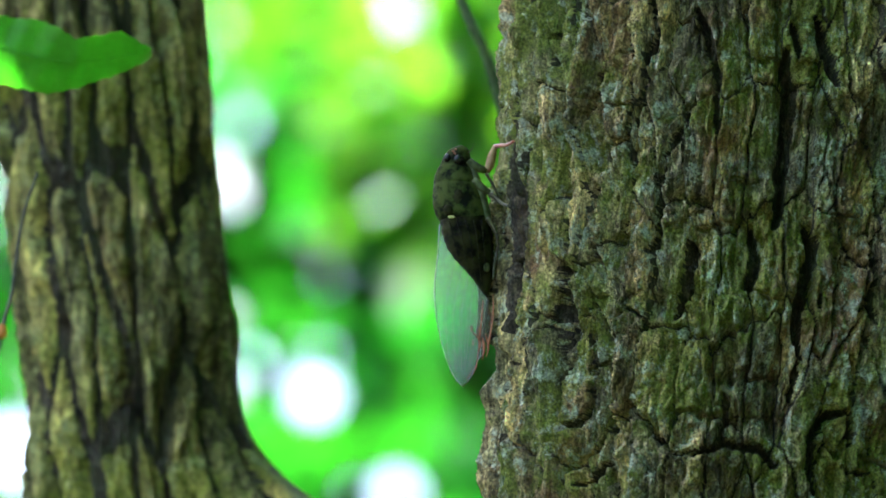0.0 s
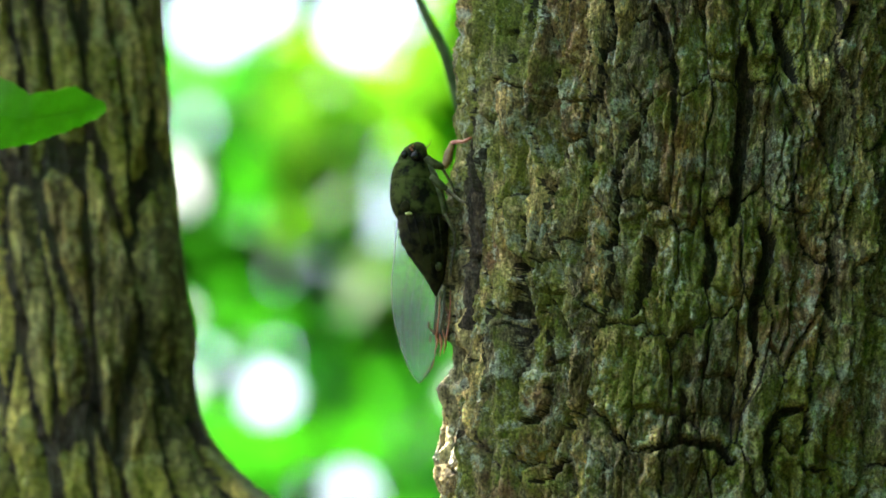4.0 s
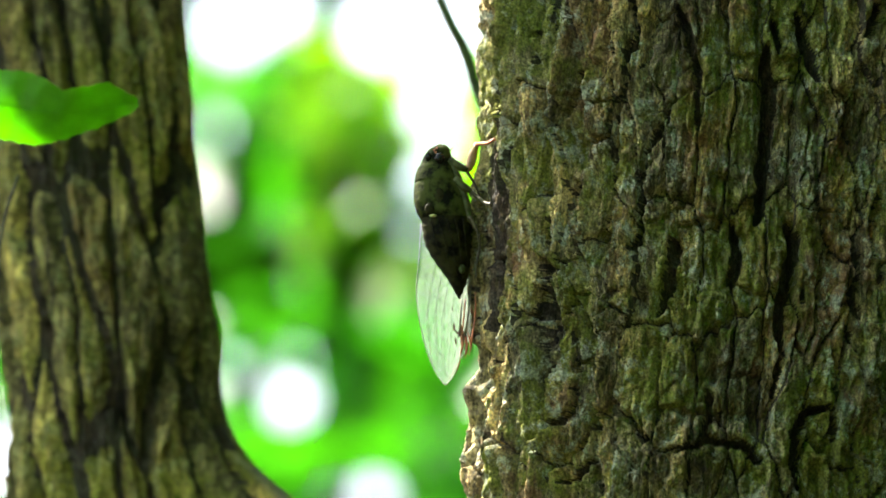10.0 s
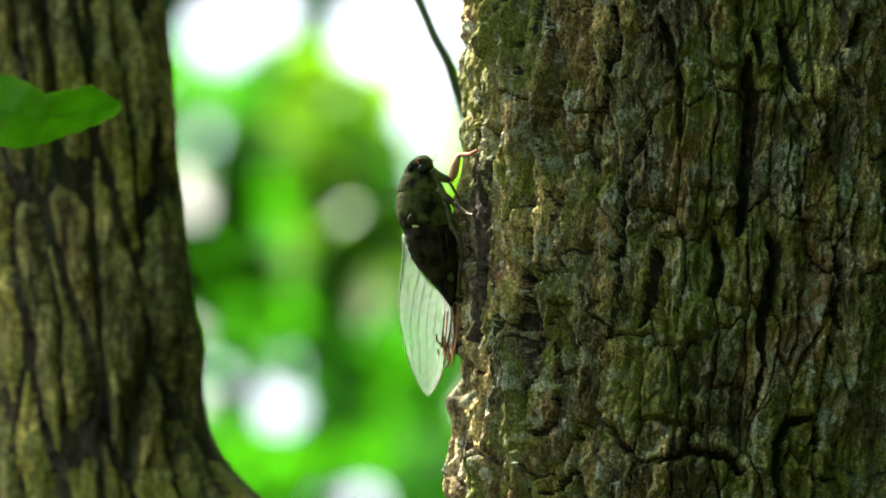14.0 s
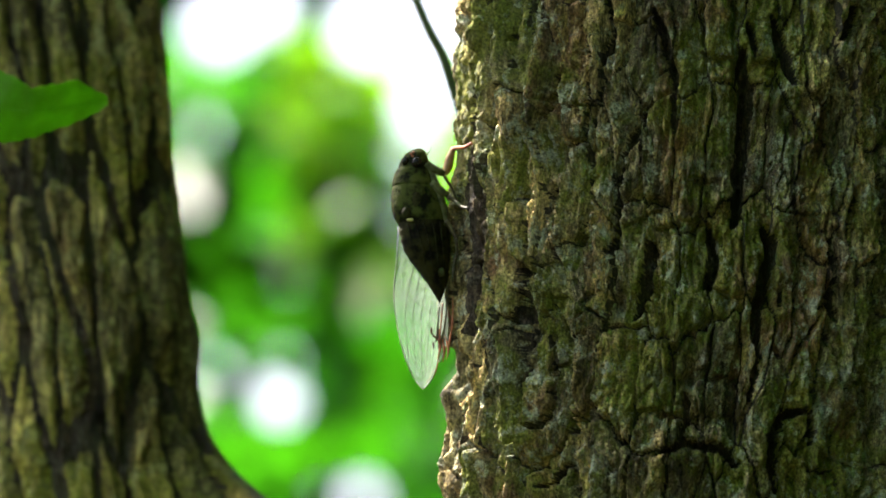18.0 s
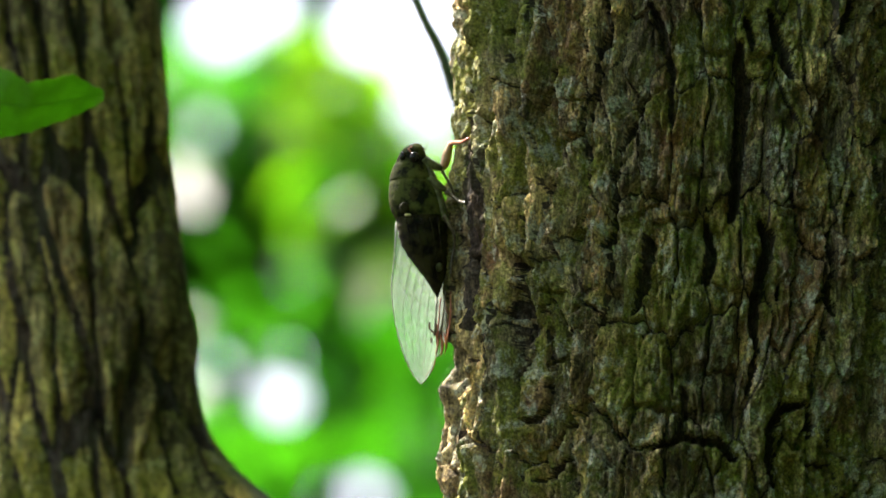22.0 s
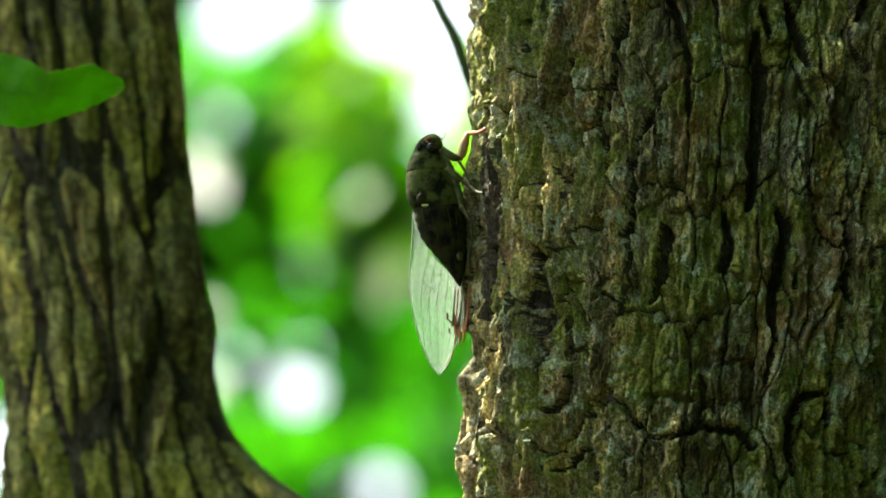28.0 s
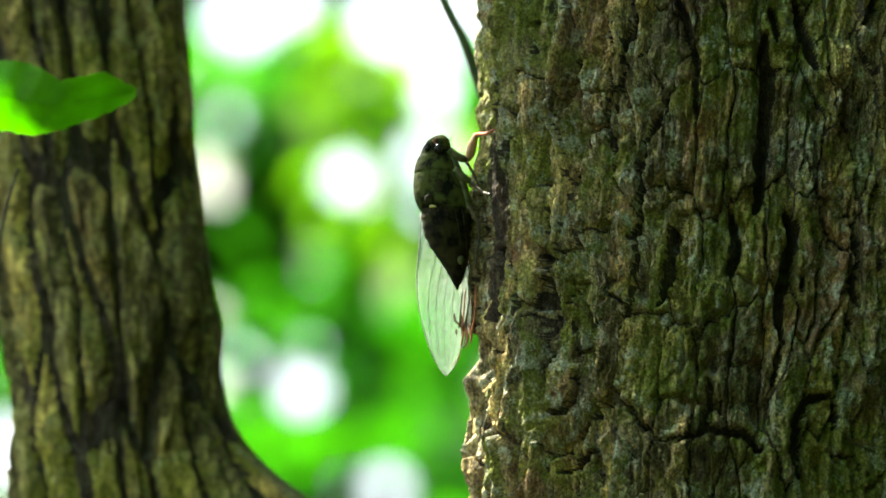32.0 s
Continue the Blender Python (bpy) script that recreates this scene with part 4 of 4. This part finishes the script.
# ---- bark, piece by piece ----
# Lines on the big stem's skin: width, then places round it and up it from the aim, all in mm.
WEST_FURROWS = (
    (1.6, 17, 24, 16, 13, 18, -2, 17, -24), (1.9, 30, 28, 26, 24), (1.7, 41, 56, 41, 50, 38, 46, 39, 40), (1.2, 47, 56, 47, 47), (1.7, 69, 53, 70, 45, 69, 33, 67, 22),
    (1.2, 29, 54, 30, 45, 28, 39), (2.2, 39, -8, 41, -15, 38, -22, 33, -28), (1.5, 4, -21, 16, -37, 18, -45), (1.3, 64, -29, 64, -43, 62, -53, 62, -60),
    (1.8, 56, -43, 57, -47, 53, -51, 46, -53), (1.2, 62, -60, 58, -64, 52, -65), (1.0, 54, 10, 52, 6, 51, 1), (0.9, 41, 2, 41, -6, 44, -9), (1.0, 56, -2, 59, -11))
MIDDLE_FURROWS = (
    (1.9, 82, 50, 85, 42, 88, 32, 89, 19), (1.9, 80, 24, 75, 13, 75, 2, 73, -9), (2.5, 84, -8, 83, -15, 80, -26), (3.0, 105, 39, 106, 32, 106, 18, 104, -2),
    (2.2, 98, -4, 100, -10, 99, -19), (1.9, 94, -45, 95, -51, 94, -57), (1.9, 88, -61, 95, -57, 103, -58, 108, -61), (1.2, 111, -35, 110, -45))
EAST_FURROWS = (
    (2.2, 112, 49, 114, 42, 118, 32), (1.5, 105, 46, 108, 39), (2.5, 132, 52, 130, 45), (2.8, 112, -3, 114, -8, 112, -23, 112, -33), (1.9, 130, -6, 131, -15, 132, -25),
    (1.2, 118, -19, 117, -23), (1.5, 136, 9, 135, 0, 135, -8), (1.9, 115, -55, 120, -49, 125, -47), (2.8, 116, -56, 117, -62, 119, -67), (1.2, 126, -48, 128, -54))
CRACKS = (
    (1.2, 72, 48, 81, 50), (0.8, 49, 30, 58, 30), (0.8, 59, 28, 67, 27), (0.8, 75, 24, 87, 29), (1.2, 94, 39, 98, 37, 106, 38), (1.0, 108, 37, 113, 38), (0.8, 45, -10, 60, -12),
    (1.1, 77, -4, 85, 0), (1.1, 84, -4, 98, -3), (0.7, 100, -19, 107, -21), (0.7, 118, 1, 127, 1), (0.7, 92, 8, 100, 8), (0.8, 55, -37, 63, -35), (1.0, 64, -50, 71, -51),
    (1.2, 80, -50, 94, -50), (1.1, 92, -41, 100, -38), (1.0, 92, -41, 107, -40), (0.7, 130, -56, 140, -58), (0.7, 54, -20, 60, -20), (0.7, 96, -51, 105, -50))
RIDGES = ((5.0, 92, -34, 101, -33), (4.5, 97, -45, 105, -44), 
    (3.0, 52, -52, 46, -57, 44, -68), (2.0, 21, 60, 23, 54, 19, 41), (2.0, 33, 58, 36, 49), (3.6, 44, 43, 46, 22), (3.3, 47, 2, 51, -24), (4.1, 92, -9, 88, -15), (3.3, 106, -7, 104, -17),
    (3.0, 126, -13, 128, -23), (2.5, 60, 9, 62, -14), (2.4, 27, -34, 26, -46))
KNOBS = ((-6, 4, 10, 32, 2.4), (-6, 62, 10, 18, 1.2), (-2, -36, 6, 4, 3.0), (-1, -58, 8, 9, 1.6), (-2, 30, 5, 5, 1.6), (100, -62, 14, 6, 2.4), (96, -36, 12, 3, 1.2))
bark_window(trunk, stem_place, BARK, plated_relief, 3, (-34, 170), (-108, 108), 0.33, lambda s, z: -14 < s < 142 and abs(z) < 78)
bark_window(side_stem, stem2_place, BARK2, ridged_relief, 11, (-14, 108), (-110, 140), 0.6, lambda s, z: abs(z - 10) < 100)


# ---- what moves ----
def motions():
    """The leaf and the boughs sway in the breeze, the added twigs cover and open the sun flecks, the insect's abdomen
    swings as it sings.
    """
    walk(leaf, [(t, pose(x / 1000, 0.083, z / 1000, 0, r, 0)) for t, x, z, r in LEAF_WAY])
    walk(bough, [(t, pose(x, 0, 0)) for t, x in ((0, 0.0), (1, 0.008), (2, 0.02), (3, 0.03), (6, 0.06), (7.5, 0.078), (9, 0.085), (11, 0.078), (13, 0.086), (16, 0.08), (20, 0.09), (24, 0.088), (28, 0.078), (30, 0.07), (32, 0.074))])
    walk(top_bough, [(t, pose(x, 0, z)) for t, x, z in ((0, 0.0, 0.0), (1.2, 0.02, -0.02), (3, 0.0, 0.03), (5.6, 0.05, 0.12), (7, 0.03, 0.1), (9, 0.08, 0.2), (12, 0.06, 0.17), (16, 0.08, 0.2), (20, 0.06, 0.18), (24, 0.04, 0.15), (28, 0.07, 0.2), (32, 0.08, 0.18))])
    walk(early_bough, [(t, pose(x, 0, z)) for t, x, z in ((0, 0.08, -0.07), (1, 0.1, -0.06), (3, 0.07, -0.05), (5.5, 0.01, 0.0), (8, 0.0, 0.01), (12, -0.01, 0.0), (16, 0.0, 0.0), (20, 0.01, 0.01), (24, 0.0, 0.0), (28, 0.01, 0.0), (32, 0.0, 0.01))])
    walk(mid_bough, [(t, pose(x, 0, z)) for t, x, z in ((0, 0.0, 0.0), (3, -0.01, 0.01), (6, 0.01, -0.01), (9, 0.0, 0.01), (13, 0.015, 0.0), (16, 0.0, 0.0), (20, 0.01, -0.005), (22, 0.03, -0.02), (22.8, 0.13, 0.08), (25.5, 0.13, 0.08), (27, 0.03, -0.02), (29.5, 0.02, -0.01), (30.7, 0.13, 0.08), (32, 0.13, 0.08))])
    aside = SUN_RIGHT * -0.075 + SUN_UP * 0.02
    walk(high_twig, [(t, Matrix.Translation(aside * k)) for t, k in ((0, 0.0), (5, 0.05), (7, 0.35), (9, 0.6), (11, 0.4), (13, 0.9), (17, 1.0), (25, 1.0), (28.4, 1.0), (30, 0.4), (32, 0.4))])
    walk(low_twig, [(t, Matrix.Translation(aside * 1.3 * k)) for t, k in ((0, 0.0), (2, 0.15), (4, 0.3), (6, 0.8), (8, 1.0), (20, 0.9), (22, 0.6), (25, 1.0), (32, 0.9))])
    walk(leaf_twig, [(t, Matrix.Translation(aside * k)) for t, k in ((0, 1.0), (1.2, 0.9), (2.5, 0.35), (4, 0.1), (8, 0.1), (9, 0.9), (10.3, 0.9), (11.3, 0.1), (22, 0.0), (24, 0.5), (26, 0.1), (29, 0.1), (30, 0.4), (31, 0.2), (32, 0.7))])
    walk(abdomen, [(t, Matrix.Translation(HINGE) @ pose(0, 0, 0, 0, a, 0) @ Matrix.Translation(-HINGE)) for t, a in SONG])


LEAF_WAY = ((0, -83.8, 2164.3, 0), (0.5, -83.7, 2157.6, 0), (1, -84.6, 2153.6, 0), (1.5, -73.8, 2145.4, 0), (2, -74.5, 2146.7, 0), (2.5, -81.2, 2147.7,
    0), (3, -68.5, 2136.7, 0), (3.5, -83.1, 2147.3, 0), (5.5, -83.7, 2150.4, 0), (6, -72.3, 2142.8, 0), (6.5, -70.4, 2138.8, 0), (7, -84.4,
    2151.3, 0), (7.5, -83.1, 2148.2, 0), (8, -80.2, 2149.8, 0), (8.5, -80.0, 2146.8, 0), (9, -80.3, 2150.4, 0), (9.5, -80.7, 2151.2, 0), (10,
    -81.2, 2151.7, 0), (10.5, -80.3, 2150.8, 0), (11, -80.0, 2150.7, 0), (11.5, -81.0, 2153.0, 0), (12, -81.3, 2153.0, 0), (12.5, -82.0, 2152.7,
    0), (13, -81.1, 2152.6, 0), (13.5, -81.1, 2153.6, 0), (15.5, -82.8, 2153.7, 0), (16, -81.6, 2153.2, 0), (16.5, -81.8, 2152.9, 0), (17,
    -82.2, 2154.2, 0), (17.5, -83.1, 2154.5, 0), (18, -83.3, 2153.5, 0), (18.5, -83.1, 2154.9, 0), (19, -83.9, 2155.7, 0), (19.5, -83.5, 2154.6,
    0), (20, -84.0, 2156.2, 0), (20.5, -84.5, 2157.3, 0), (21, -84.6, 2156.7, 0), (21.5, -82.3, 2151.7, 0), (22, -83.7, 2153.8, 0), (22.5,
    -81.2, 2152.8, 0), (23, -82.9, 2153.5, 0), (23.5, -83.5, 2155.6, 0), (24, -85.5, 2157.9, 0), (24.5, -82.4, 2154.2, 0), (25, -83.4, 2155.6,
    0), (25.5, -82.1, 2155.0, 0), (27.5, -82.0, 2151.5, 0), (28, -82.8, 2154.6, 0), (28.5, -82.3, 2153.8, 0), (29, -82.8, 2154.6, 0), (29.5,
    -82.9, 2153.2, 0), (30, -82.6, 2154.0, 0), (30.5, -82.9, 2154.3, 0), (31, -82.6, 2153.9, 0), (31.5, -81.9, 2151.6, 0), (32, -81.7, 2152.5,
    0))
HINGE = Vector((0.0022, 0, 0.0005))
SONG = ((0, -6.4), (2, -1.4), (3, 0.6), (6, -4.5), (7, -3.0), (9, -0.2), (11, 1.0), (13, -7.5), (16, 1.0), (17, 2.7), (19, -5.6), (21, -1.4), (23, -1.4), (25, 3.5), (28, -4.5), (30, 0.2), (32, 2.2))
motions()
